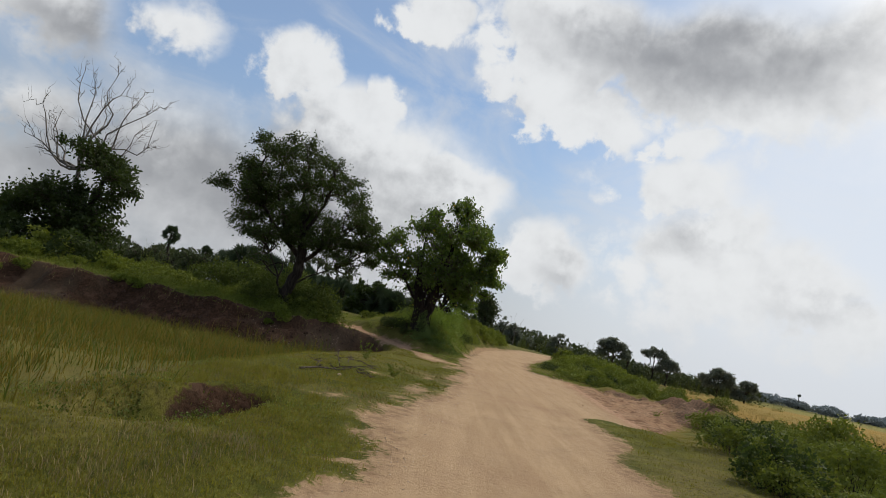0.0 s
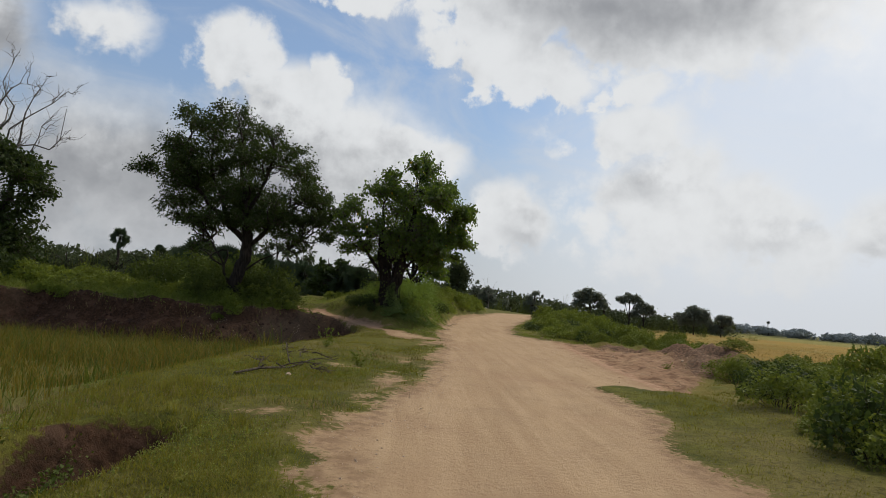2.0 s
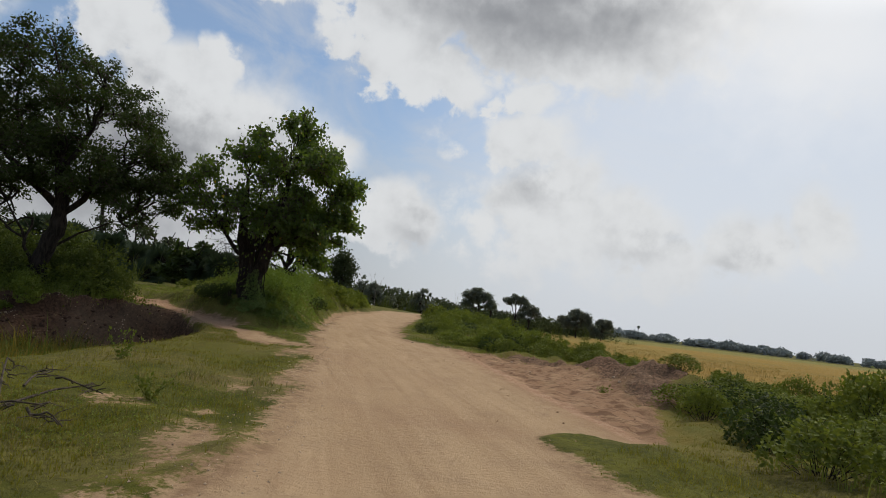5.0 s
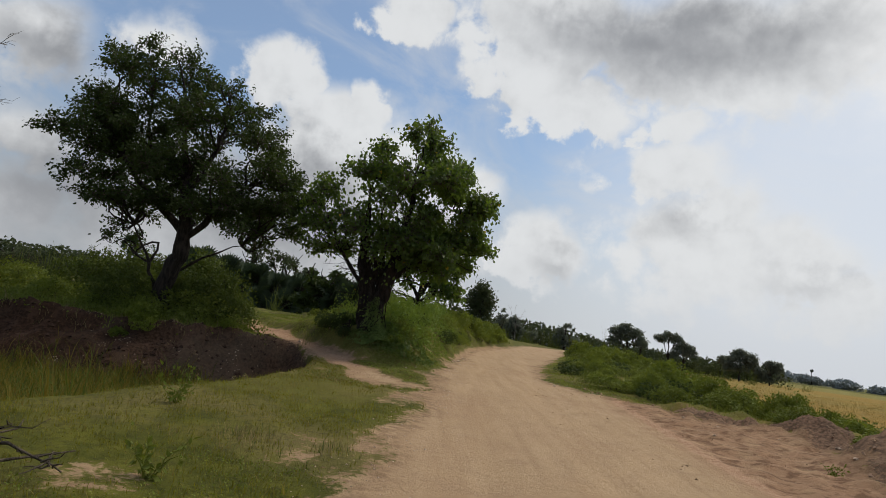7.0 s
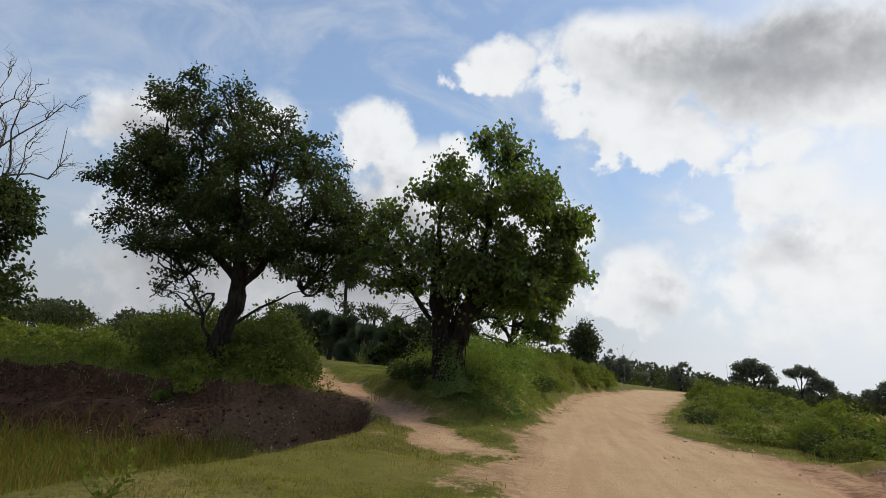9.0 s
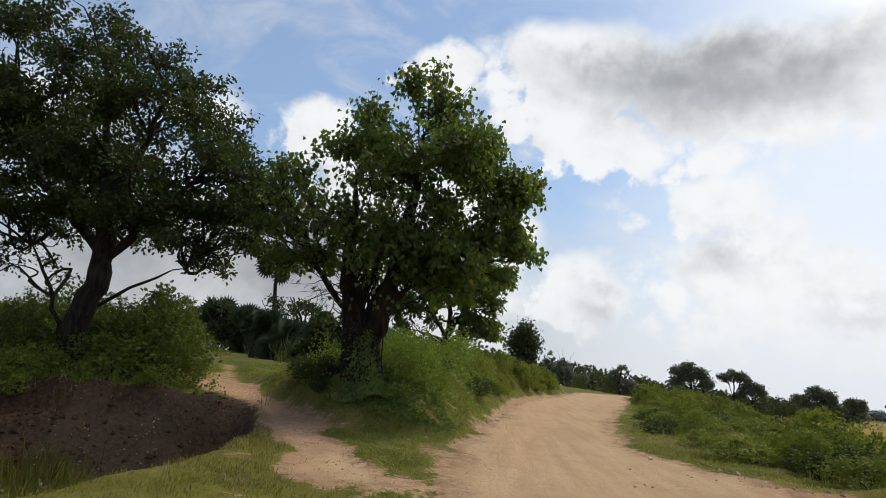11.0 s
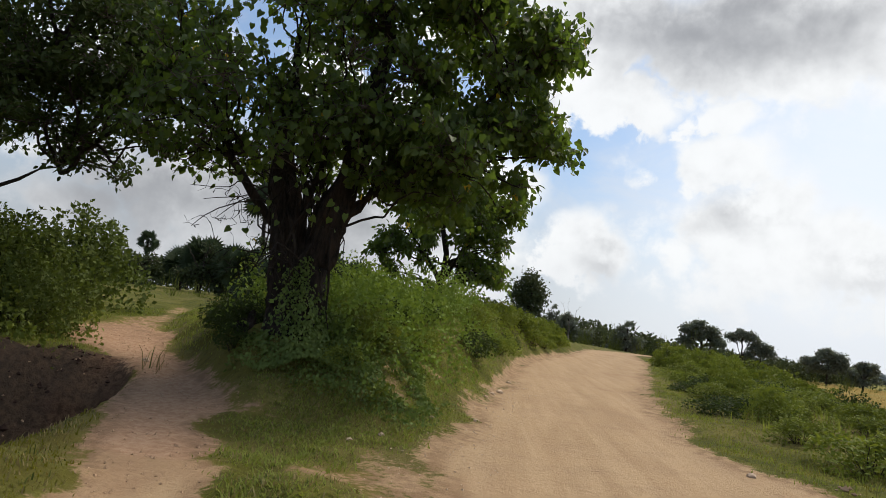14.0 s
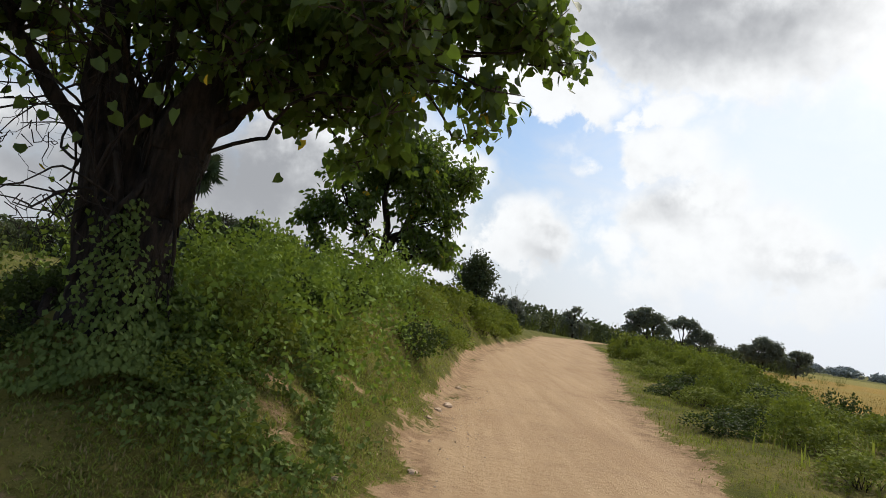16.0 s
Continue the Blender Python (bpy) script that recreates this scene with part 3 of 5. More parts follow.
def thing(name, x, y, z, label, category, group="", kind=""):
    ob = new(name)
    ob.empty_display_size = 0.2
    ob.location = (x, y, z)
    return tagged(ob, label, category, group, kind)


def unit(v):
    return v / np.maximum(np.linalg.norm(v, axis=-1, keepdims=True), 1e-9)


class Wood:
    """Tapered, bent limbs gathered into one mesh."""

    def __init__(self):
        self.v, self.f, self.n = [], [], 0

    def limb(self, pts, radii, sides=7, gnarl=0.0, seed=0):
        pts, radii = np.array(pts, float), np.array(radii, float)
        if gnarl:
            fine = np.linspace(0, len(pts) - 1, 4 * len(pts))
            pts = np.stack([np.interp(fine, np.arange(len(pts)), pts[:, i]) for i in range(3)], -1)
            radii = np.interp(fine, np.arange(len(radii)), radii)
        t = unit(np.gradient(pts, axis=0))
        ref = np.array([0.31, 0.95, 0.05])
        u = unit(np.cross(t, ref))
        w = np.cross(t, u)
        a = np.linspace(0, 2 * np.pi, sides, endpoint=False)
        swell = np.ones((len(pts), sides))
        if gnarl:
            along = np.linspace(0, 1, len(pts))[:, None] * 5
            swell = 1 + gnarl * (2.2 * fbm(2.2 * np.cos(a)[None] + seed, 2.2 * np.sin(a)[None] + along, 1.0, 4) + 0.3 * np.cos(5 * a[None] + 2 * along + seed))
        ring = pts[:, None] + (radii[:, None] * swell)[..., None] * (np.cos(a)[None, :, None] * u[:, None] + np.sin(a)[None, :, None] * w[:, None])
        k = np.arange(len(pts) - 1)[:, None] * sides
        j = np.arange(sides)[None]
        j2 = (j + 1) % sides
        self.f.append((np.stack([k + j, k + j2, k + sides + j2, k + sides + j], -1).reshape(-1, 4)) + self.n)
        self.v.append(ring.reshape(-1, 3))
        self.n += len(pts) * sides
        return self

    def mesh(self, name, mat):
        return mesh_from(name, np.concatenate(self.v), [np.concatenate(self.f)], mat)


def bent(rng, a, b, steps, wild, lift=0.0):
    """A crooked line from a to b."""
    a, b = np.array(a, float), np.array(b, float)
    s = np.linspace(0, 1, steps)[:, None]
    c = rng.normal(0, 1, (3, 3))
    off = (c[0] * np.sin(np.pi * s) + c[1] * np.sin(2 * np.pi * s) + 0.6 * c[2] * np.sin(3 * np.pi * s)) * wild * np.linalg.norm(b - a)
    return a + (b - a) * s + off + np.array([0, 0, lift]) * np.sin(np.pi * s)


HEART = (np.array([(0, 0, 0), (-0.34, -0.1, 0.06), (-0.48, 0.25, 0.1), (-0.3, 0.62, 0.05), (0, 1.0, -0.1), (0.3, 0.62, 0.05), (0.48, 0.25, 0.1), (0.34, -0.1, 0.06)]),
         [np.array([(0, 4, 3, 2), (0, 6, 5, 4)]), np.array([(0, 2, 1), (0, 7, 6)])])
LEAFLET = (np.array([(0, 0, 0), (-0.36, 0.42, 0.09), (0, 1, -0.06), (0.36, 0.42, 0.09)]), [np.array([(0, 2, 1), (0, 3, 2)])])
BLADE = (np.array([(0, 0, 0), (-0.25, 0.45, 0.07), (0, 1, -0.05), (0.25, 0.45, 0.07)]), [np.array([(0, 2, 1), (0, 3, 2)])])
OVAL = (np.array([(0, 0, 0), (-0.26, 0.3, 0.07), (-0.2, 0.72, 0.05), (0, 1, -0.05), (0.2, 0.72, 0.05), (0.26, 0.3, 0.07)]), [np.array([(0, 3, 2, 1), (0, 5, 4, 3)])])


def leaves(rng, at, along, size, shape, face=None, loose=0.5):
    """Leaves at the places given, pointing along, turned by chance or towards face: verts and faces."""
    n = len(at)
    y = unit(along)
    spin = rng.normal(0, 1, (n, 3))
    side = unit(np.cross(y, spin if face is None else unit(face) + loose * spin))
    up = np.cross(side, y)
    s = size * rng.uniform(0.65, 1.25, n)
    flip = np.where((up[:, 2:3] < 0) & (rng.rand(n, 1) < 0.8), -1.0, 1.0)
    up, side = up * flip, side * flip
    pts, faces = shape
    v = at[:, None] + s[:, None, None] * (pts[None, :, :1] * side[:, None] + pts[None, :, 1:2] * y[:, None] + pts[None, :, 2:] * up[:, None])
    base = (np.arange(n) * len(pts))[:, None, None]
    return v.reshape(-1, 3), [(base + f[None]).reshape(-1, f.shape[1]) for f in faces]


def sprays(rng, centre, radius, twigs, squash=0.85):
    """Twigs that radiate inside a clump; returns starts and ends."""
    d = unit(rng.normal(0, 1, (twigs, 3)))
    d[:, 2] = np.where(d[:, 2] < -0.5, -d[:, 2], d[:, 2])
    reach = radius * rng.uniform(0.55, 1.08, (twigs, 1))
    ends = centre + d * reach * np.array([1, 1, squash])
    starts = centre + rng.normal(0, 0.12 * radius, (twigs, 3))
    return starts, ends


def make_tree(name, base, trunks, blobs, depth, count, size, shape, leaf, bark, label, seed, layers=3, droop=0.5, twigs=22, spread=0.1, sparse=(), fill=0, limb_r=0.05, gnarl=0.0, squash=0.85, thin_below=0.0, lush_from=None, gaps=()):
    """A tree: trunk lines with radii, and a crown of clumps given by x, z and radius, spread in depth about the trunk. gaps: x, z and radius of places where the limbs are nearly bare."""
    rng = np.random.RandomState(seed)
    tree = thing(name, *base, label, "tree")
    o = np.array(base)
    for k, (pts, radii) in enumerate(trunks):
        line, rad = [], []
        for i in range(len(pts) - 1):
            seg = bent(rng, pts[i], pts[i + 1], 5, 0.025)
            line.extend(seg[:-1] if i < len(pts) - 2 else seg)
            rad.extend(np.linspace(radii[i], radii[i + 1], 5)[: len(seg) - (i < len(pts) - 2)])
        rad = np.array(rad) * rng.uniform(0.9, 1.12, len(rad))
        part("trunk" if k == 0 else "limb", Wood().limb(np.array(line) - o, rad, 26 if gnarl and k < 2 else 11, gnarl if k < 2 else 0.0, seed + k).mesh("trunk", bark), tree)
    anchors = np.array([p for pts, _ in trunks for p in pts[1:]])
    branches, fine = Wood(), Wood()
    at, along = [], []
    jobs = []
    blobs, own = list(blobs), len(blobs)
    while len(blobs) < own + fill:
        i, j = rng.randint(0, own, 2)
        (x, z, r), (p, q, s) = blobs[i], blobs[j]
        if i != j and math.hypot(x - p, z - q) < 2.6:
            t = rng.uniform(0.3, 0.7)
            blobs.append((x + (p - x) * t, z + (q - z) * t, 0.5 * (r + s) * rng.uniform(0.7, 1.0)))
    mid_x = 0.5 * (min(b[0] for b in blobs) + max(b[0] for b in blobs))
    half = 0.5 * (max(b[0] for b in blobs) - min(b[0] for b in blobs)) + 0.1
    for b, (x, z, r) in enumerate(blobs):
        for k in range(layers):
            off = 0.0 if k == 0 else depth * rng.uniform(0.3, 1.0) * (1 if k % 2 else -1) * math.sqrt(max(0.04, 1 - ((x - mid_x) / half) ** 2))
            shrink = 1.0 if k == 0 else rng.uniform(0.6, 0.95)
            c = np.array([x + (0 if k == 0 else rng.normal(0, 0.25 * r)), base[1] + off, z - (0 if k == 0 else 0.15 * r)])
            thin = (0.6 if x < mid_x + 0.1 * half else 0.8) if z < thin_below else 1.0
            rich = 1.0 if lush_from is None else 1.4 if x > lush_from else 0.85
            jobs.append((c, r * shrink, thin * rich * (0.4 if b in sparse else 1.0)))
    for c, r, w in jobs:
        dist = np.linalg.norm(anchors - c, axis=1) + 1.6 * np.maximum(0, anchors[:, 2] - c[2])
        a = anchors[np.argmin(dist)]
        far = np.linalg.norm(c - a)
        branches.limb(bent(rng, a, c, 10, 0.06, 0.08 * far) - o, np.linspace(limb_r * min(1.0, 0.3 + 0.25 * far), 0.008, 10), 5)
        m = max(5, int(twigs * (r / 0.8) ** 2 * (0.6 + 0.4 * w)))
        s, e = sprays(rng, c, r, m, squash)
        for p, q in zip(s, e):
            fine.limb(np.array([p, q]) - o, (0.01, 0.003), 3)
        n = int(count * w * r**2.3)
        pick = rng.randint(0, m, n)
        t = rng.beta(2.0, 1.1, (n, 1))
        out = unit(e[pick] - s[pick])
        p = s[pick] + (e[pick] - s[pick]) * t + rng.normal(0, spread, (n, 3))
        turn = out * 0.6 + rng.normal(0, 0.5, (n, 3)) + np.array([0, 0, -droop])
        keep = np.ones(n, bool)
        for gx, gz, gr in gaps:
            keep &= rng.rand(n) < 0.3 + 0.7 * smooth(0.6 * gr, 1.25 * gr, np.hypot(p[:, 0] - gx, p[:, 2] - gz))
        at.append(p[keep])
        along.append(turn[keep])
    part("branchwork", branches.mesh("branchwork", bark), tree, kind="stuff")
    part("twigwork", fine.mesh("twigwork", BARK_TWIG if bark != BARK_PALE else bark), tree, kind="stuff")
    v, f = leaves(rng, np.concatenate(at) - o, np.concatenate(along), size, shape)
    part("crown", mesh_from("crown", v, f, leaf), tree, kind="stuff")
    return tree


def make_bush(name, seed, radius, tall, count, size, leaf, label, shape=LEAFLET, group="roadside bushes", clumps=9):
    """A bush: stems from the ground, and clumps of leaves of uneven size."""
    rng = np.random.RandomState(seed)
    bush = thing(name, 0, 0, -50, label, "bush", group)
    wood = Wood()
    at, along, face = [], [], []
    heart = np.array([0, 0, 0.25 * tall])
    shoots = 3 + clumps // 2
    n = int(0.7 * count / clumps)
    for k in range(clumps):
        a = 2.4 * k + rng.uniform(-0.6, 0.6)
        edge = 0.78 * math.sqrt((k + 0.5 * rng.rand()) / clumps)
        rr, dome = radius * edge, tall * math.sqrt(max(0.05, 1 - edge * edge))
        c = np.array([rr * math.cos(a), rr * math.sin(a), dome * rng.uniform(0.18, 0.82)])
        r = radius * rng.uniform(0.24, 0.42)
        wood.limb(bent(rng, (0.15 * c[0], 0.15 * c[1], -0.12), c, 4, 0.06), np.linspace(0.013, 0.004, 4), 3)
        d = unit(rng.normal(0, 1, (n, 3)) + 0.55 * unit(c - heart) + np.array([0, 0, 0.35]))
        lump = 1 + 0.3 * np.sin(5 * d[:, :1] + k) * np.sin(6 * d[:, 1:2] + 2 * k)
        at.append(c + d * r * lump * rng.uniform(0.5, 1.05, (n, 1)) ** 0.4)
        along.append(d * 0.6 + rng.normal(0, 0.6, (n, 3)) + np.array([0, 0, 0.05]))
        face.append(d + np.array([0, 0, 0.35]))
    for k in range(shoots):
        a, lean = rng.uniform(0, 2 * np.pi), rng.uniform(0.1, 0.9)
        tip = np.array([lean * radius * math.cos(a), lean * radius * math.sin(a), tall * (1.1 - 0.5 * lean * lean) * rng.uniform(0.85, 1.1)])
        line = bent(rng, (0.2 * tip[0], 0.2 * tip[1], -0.1), tip, 7, 0.04)
        wood.limb(line, np.linspace(0.01, 0.003, 7), 3)
        m = max(8, int(0.12 * count / shoots))
        i = rng.uniform(3.2, 6, m)
        q = np.stack([np.interp(i, np.arange(7), line[:, j]) for j in range(3)], -1)
        d = unit(rng.normal(0, 1, (m, 3)) * np.array([1, 1, 0.5]))
        at.append(q + d * 0.5 * size)
        along.append(d + np.array([0, 0, 0.3]))
        face.append(d * 0.3 + np.array([0, 0, 1.0]))
    p = np.concatenate(at)
    p[:, 2] = np.maximum(p[:, 2], 0.02)
    part("stem", wood.mesh("stem", BARK), bush)
    v, f = leaves(rng, p, np.concatenate(along), 1.08 * size, shape, np.concatenate(face), 0.5)
    part("foliage", mesh_from("foliage", v, f, leaf), bush, kind="stuff")
    return bush


def grass(name, xy, tall, blades, spread, width, mat, label, seed, lean=0.35, category="grass"):
    """Tufts of bent blades at the places given."""
    rng = np.random.RandomState(seed)
    n = len(xy) * blades
    tuft = np.repeat(np.arange(len(xy)), blades)
    p = xy[tuft] + rng.normal(0, spread, (n, 2))
    z = height(p[:, 0], p[:, 1]) - 0.015
    h = (tall[0] + (tall[1] - tall[0]) * rng.rand(len(xy)) ** 1.5)[tuft] * rng.uniform(0.55, 1.1, n)
    a = rng.uniform(0, 2 * np.pi, n)
    tip = rng.uniform(0.1, 1.0, n) * lean * h
    side = np.stack([-np.sin(a), np.cos(a)], -1) * (width * rng.uniform(0.6, 1.3, n))[:, None]
    out = np.stack([np.cos(a), np.sin(a)], -1)
    v = np.zeros((n, 5, 3))
    v[:, 0, :2], v[:, 1, :2] = p - side, p + side
    v[:, 2, :2], v[:, 3, :2] = p + out * (0.3 * tip)[:, None] + side * 0.8, p + out * (0.3 * tip)[:, None] - side * 0.8
    v[:, 4, :2] = p + out * tip[:, None]
    v[:, 0:2, 2] = z[:, None]
    v[:, 2:4, 2] = (z + 0.6 * h)[:, None]
    v[:, 4, 2] = z + h * 0.98
    base = (np.arange(n) * 5)[:, None]
    me = mesh_from(name, v.reshape(-1, 3), [base + np.array([[0, 1, 2, 3]]), base + np.array([[3, 2, 4]])], mat)
    return tagged(new(name, me), label, category, kind="stuff")


def scatter(rng, n, x0, x1, y0, y1, chance):
    """Places in a rectangle, kept by chance(x, y)."""
    p = np.stack([rng.uniform(x0, x1, n), rng.uniform(y0, y1, n)], -1)
    return p[rng.rand(n) < chance(p[:, 0], p[:, 1])]


def ground_at(x, y):
    return float(height(np.array([x]), np.array([y]))[0])


# ---- the two big trees by the pit and the road ----
make_tree(
    "broadleaf_tree", (-7.7, 31.0, ground_at(-7.7, 31.0) - 0.1),
    [
        ([(-7.76, 31.0, 0.83), (-7.76, 31.0, 1.7), (-7.38, 31.0, 2.78), (-7.38, 31.0, 3.86), (-7.65, 30.89, 5.27), (-7.98, 31.0, 6.78)], [0.36, 0.25, 0.24, 0.2, 0.13, 0.06]),
        ([(-7.38, 31.0, 3.1), (-6.57, 30.78, 4.18), (-5.71, 31.0, 5.27)], [0.12, 0.09, 0.04]),
        ([(-7.44, 31.0, 3.54), (-8.62, 31.22, 4.51), (-9.81, 31.0, 5.7), (-10.46, 31.0, 7.21)], [0.13, 0.1, 0.07, 0.03]),
        ([(-7.87, 31.0, 1.27), (-8.19, 30.78, 2.46), (-8.84, 30.68, 3.54)], [0.07, 0.045, 0.02]),
        ([(-7.54, 31.11, 2.24), (-6.57, 31.43, 3.0), (-5.71, 31.54, 3.43)], [0.05, 0.03, 0.012]),
        ([(-7.54, 31.0, 4.83), (-6.89, 31.11, 6.35), (-6.68, 31.0, 7.75)], [0.11, 0.07, 0.03]),
        ([(-8.3, 31.11, 4.29), (-9.38, 31.76, 6.35), (-9.49, 31.54, 7.86)], [0.08, 0.06, 0.03]),
    ],
    [(-9.32, 8.16, 1.19), (-10.82, 7.37, 1.03), (-11.9, 6.37, 0.7), (-10.12, 5.77, 1.19), (-7.98, 7.02, 1.3), (-6.71, 8.14, 0.84), (-5.5, 7.56, 0.54), (-8.19, 5.3, 1.08),
     (-10.0, 4.3, 0.92), (-6.35, 5.19, 1.08), (-5.0, 5.75, 1.03), (-4.11, 4.78, 0.59), (-9.19, 3.42, 0.65), (-5.6, 4.02, 0.74), (-8.14, 8.81, 0.92), (-10.46, 8.77, 0.76), (-4.4, 4.8, 0.9), (-5.4, 6.6, 0.95), (-10.2, 4.9, 0.95), (-6.6, 4.4, 0.8), (-8.4, 4.3, 0.8), (-4.0, 4.0, 0.65), (-4.9, 3.4, 0.5), (-9.6, 3.1, 0.5), (-3.7, 5.1, 0.6), (-4.3, 5.6, 0.75), (-5.2, 4.5, 0.8), (-7.3, 5.9, 0.9), (-6.2, 7.2, 0.8), (-7.3, 4.6, 0.9), (-6.4, 4.2, 0.75), (-8.3, 4.4, 0.8), (-9.3, 4.2, 0.7), (-10.4, 6.6, 0.95), (-9.4, 7.2, 0.9)],
    2.2, 950, 0.105, OVAL, LEAF_DARK, BARK, "large dark-leaved tree with crooked branching trunk above the pit", 11, layers=3, droop=0.5, twigs=26, spread=0.08, sparse=(8, 12, 13, 22, 23), fill=9)

ROADSIDE = make_tree(
    "heart_leaf_tree", (-1.25, 30.2, ground_at(-1.25, 30.2) - 0.1),
    [
        ([(-1.2, 30.2, 0.85), (-1.2, 30.2, 1.25), (-1.22, 30.2, 1.7), (-1.26, 30.2, 2.1), (-1.4, 30.2, 2.9), (-1.6, 30.2, 3.6), (-1.7, 30.3, 5.4)], [0.5, 0.34, 0.26, 0.22, 0.24, 0.14, 0.03]),
        ([(-1.05, 30.1, 1.1), (-1.0, 30.1, 1.7), (-0.95, 30.1, 2.1), (-0.83, 30.1, 2.8), (-0.62, 30.1, 3.5), (-0.46, 30.1, 4.5), (-0.4, 30.1, 6.2)], [0.28, 0.22, 0.2, 0.22, 0.15, 0.12, 0.04]),
        ([(-0.7, 30.1, 2.9), (0.3, 29.9, 3.7), (1.2, 29.9, 4.8)], [0.05, 0.035, 0.02]),
        ([(-1.6, 30.2, 2.8), (-2.3, 30.1, 3.6), (-3.0, 30.2, 4.8)], [0.07, 0.05, 0.025]),
        ([(-0.9, 30.2, 2.2), (-0.62, 30.0, 2.8), (-0.3, 30.1, 3.4)], [0.06, 0.05, 0.03]),
        ([(-1.3, 30.2, 2.4), (-1.1, 30.0, 3.2), (-0.9, 29.9, 4.4)], [0.07, 0.05, 0.03]),
    ],
    [(-1.46, 6.78, 0.6), (0.01, 7.1, 0.8), (-0.62, 5.82, 1.0), (-2.1, 6.05, 0.75), (-2.9, 5.35, 0.75), (-1.82, 4.6, 0.9), (-2.9, 4.37, 0.75), (-0.39, 4.28, 0.95),
     (0.77, 5.9, 0.9), (1.7, 5.4, 0.75), (1.55, 4.4, 0.65), (0.74, 3.75, 0.75), (-1.29, 3.9, 0.6), (-2.1, 3.7, 0.6), (0.75, 3.25, 0.45), (-0.9, 3.9, 0.7), (1.25, 4.95, 0.7), (0.0, 7.5, 0.55), (1.0, 6.4, 0.6), (-3.4, 5.0, 0.55), (-2.7, 3.7, 0.5), (-0.2, 3.5, 0.5), (0.2, 4.9, 0.8), (-1.0, 5.2, 0.8), (-1.4, 6.2, 0.8), (0.4, 6.4, 0.8), (-3.5, 4.3, 0.6), (0.9, 4.3, 0.7), (-0.1, 3.7, 0.55), (0.35, 3.4, 0.45), (0.3, 4.2, 0.7), (1.85, 4.2, 0.5), (1.6, 5.65, 0.45), (1.5, 3.6, 0.4), (-3.1, 3.6, 0.45), (-1.2, 3.5, 0.5), (-1.5, 4.2, 0.7), (-1.1, 4.4, 0.6)],
    1.8, 820, 0.092, HEART, LEAF_HEART, BARK_OLD, "roadside tree with heart-shaped leaves and a thick vine-wrapped forked trunk", 23, layers=3, droop=1.0, twigs=44, spread=0.07, fill=8, limb_r=0.026, gnarl=0.4, thin_below=5.3, lush_from=0.0, gaps=[(-0.1, 4.65, 0.4), (-0.5, 4.8, 0.35), (-1.9, 2.95, 0.4)])

make_tree(
    "broadleaf_tree", (-0.35, 44.0, ground_at(-0.35, 44.0) - 0.1),
    [([(-0.35, 44, 1.3), (-0.4, 44, 2.8), (-0.3, 44, 3.8), (-0.5, 44, 5.4), (-0.5, 44, 6.8)], [0.16, 0.13, 0.11, 0.08, 0.04]),
     ([(-0.35, 44, 3.2), (0.2, 44, 4.2), (0.5, 44, 5.4)], [0.1, 0.07, 0.04]),
     ([(-0.35, 44, 3.0), (-1.0, 44, 4.0), (-1.6, 44, 4.6)], [0.1, 0.06, 0.03])],
    [(-1.03, 5.95, 0.95), (0.33, 5.98, 1.1), (-2.3, 4.5, 0.6), (-2.6, 4.0, 0.5), (-2.35, 3.5, 0.42), (-1.7, 4.2, 0.55), (-1.1, 4.6, 0.75), (-0.67, 6.7, 1.1), (0.99, 5.3, 0.85), (1.6, 5.8, 0.75), (-1.9, 5.5, 0.7),
     (0.3, 4.8, 0.8), (1.35, 4.6, 0.65), (1.5, 3.95, 0.5), (1.2, 3.5, 0.5), (0.6, 3.5, 0.45), (0.5, 4.1, 0.5), (-1.0, 3.8, 0.4), (-2.0, 3.3, 0.35), (1.7, 3.4, 0.35)],
    1.5, 620, 0.18, OVAL, LEAF_HEART, BARK, "bushy broadleaf tree standing on the overgrown roadside bank", 31, layers=3, droop=0.9, fill=8, squash=1.1)

make_tree(
    "broadleaf_tree", (-20.8, 35.0, ground_at(-20.8, 35.0) - 0.1),
    [([(-20.8, 35, 0.9), (-20.7, 35, 2.6), (-20.2, 35, 4.6), (-20.0, 35, 6.4)], [0.28, 0.22, 0.15, 0.06]),
     ([(-20.7, 35, 2.4), (-22.2, 35, 3.6), (-23.3, 35, 4.2)], [0.16, 0.1, 0.04])],
    [(-19.15, 5.9, 1.2), (-20.4, 7.0, 1.25), (-18.2, 5.33, 0.8), (-21.62, 4.4, 1.7), (-23.43, 4.01, 1.5), (-24.6, 3.15, 1.4), (-20.6, 3.0, 1.7), (-19.4, 4.0, 1.0), (-22.2, 7.3, 0.6), (-22.5, 2.4, 1.5), (-19.4, 2.2, 1.0)],
    1.8, 330, 0.2, OVAL, LEAF_DARK, BARK, "dense dark tree at the edge of the pit bank", 41, layers=3, droop=0.4, fill=6)


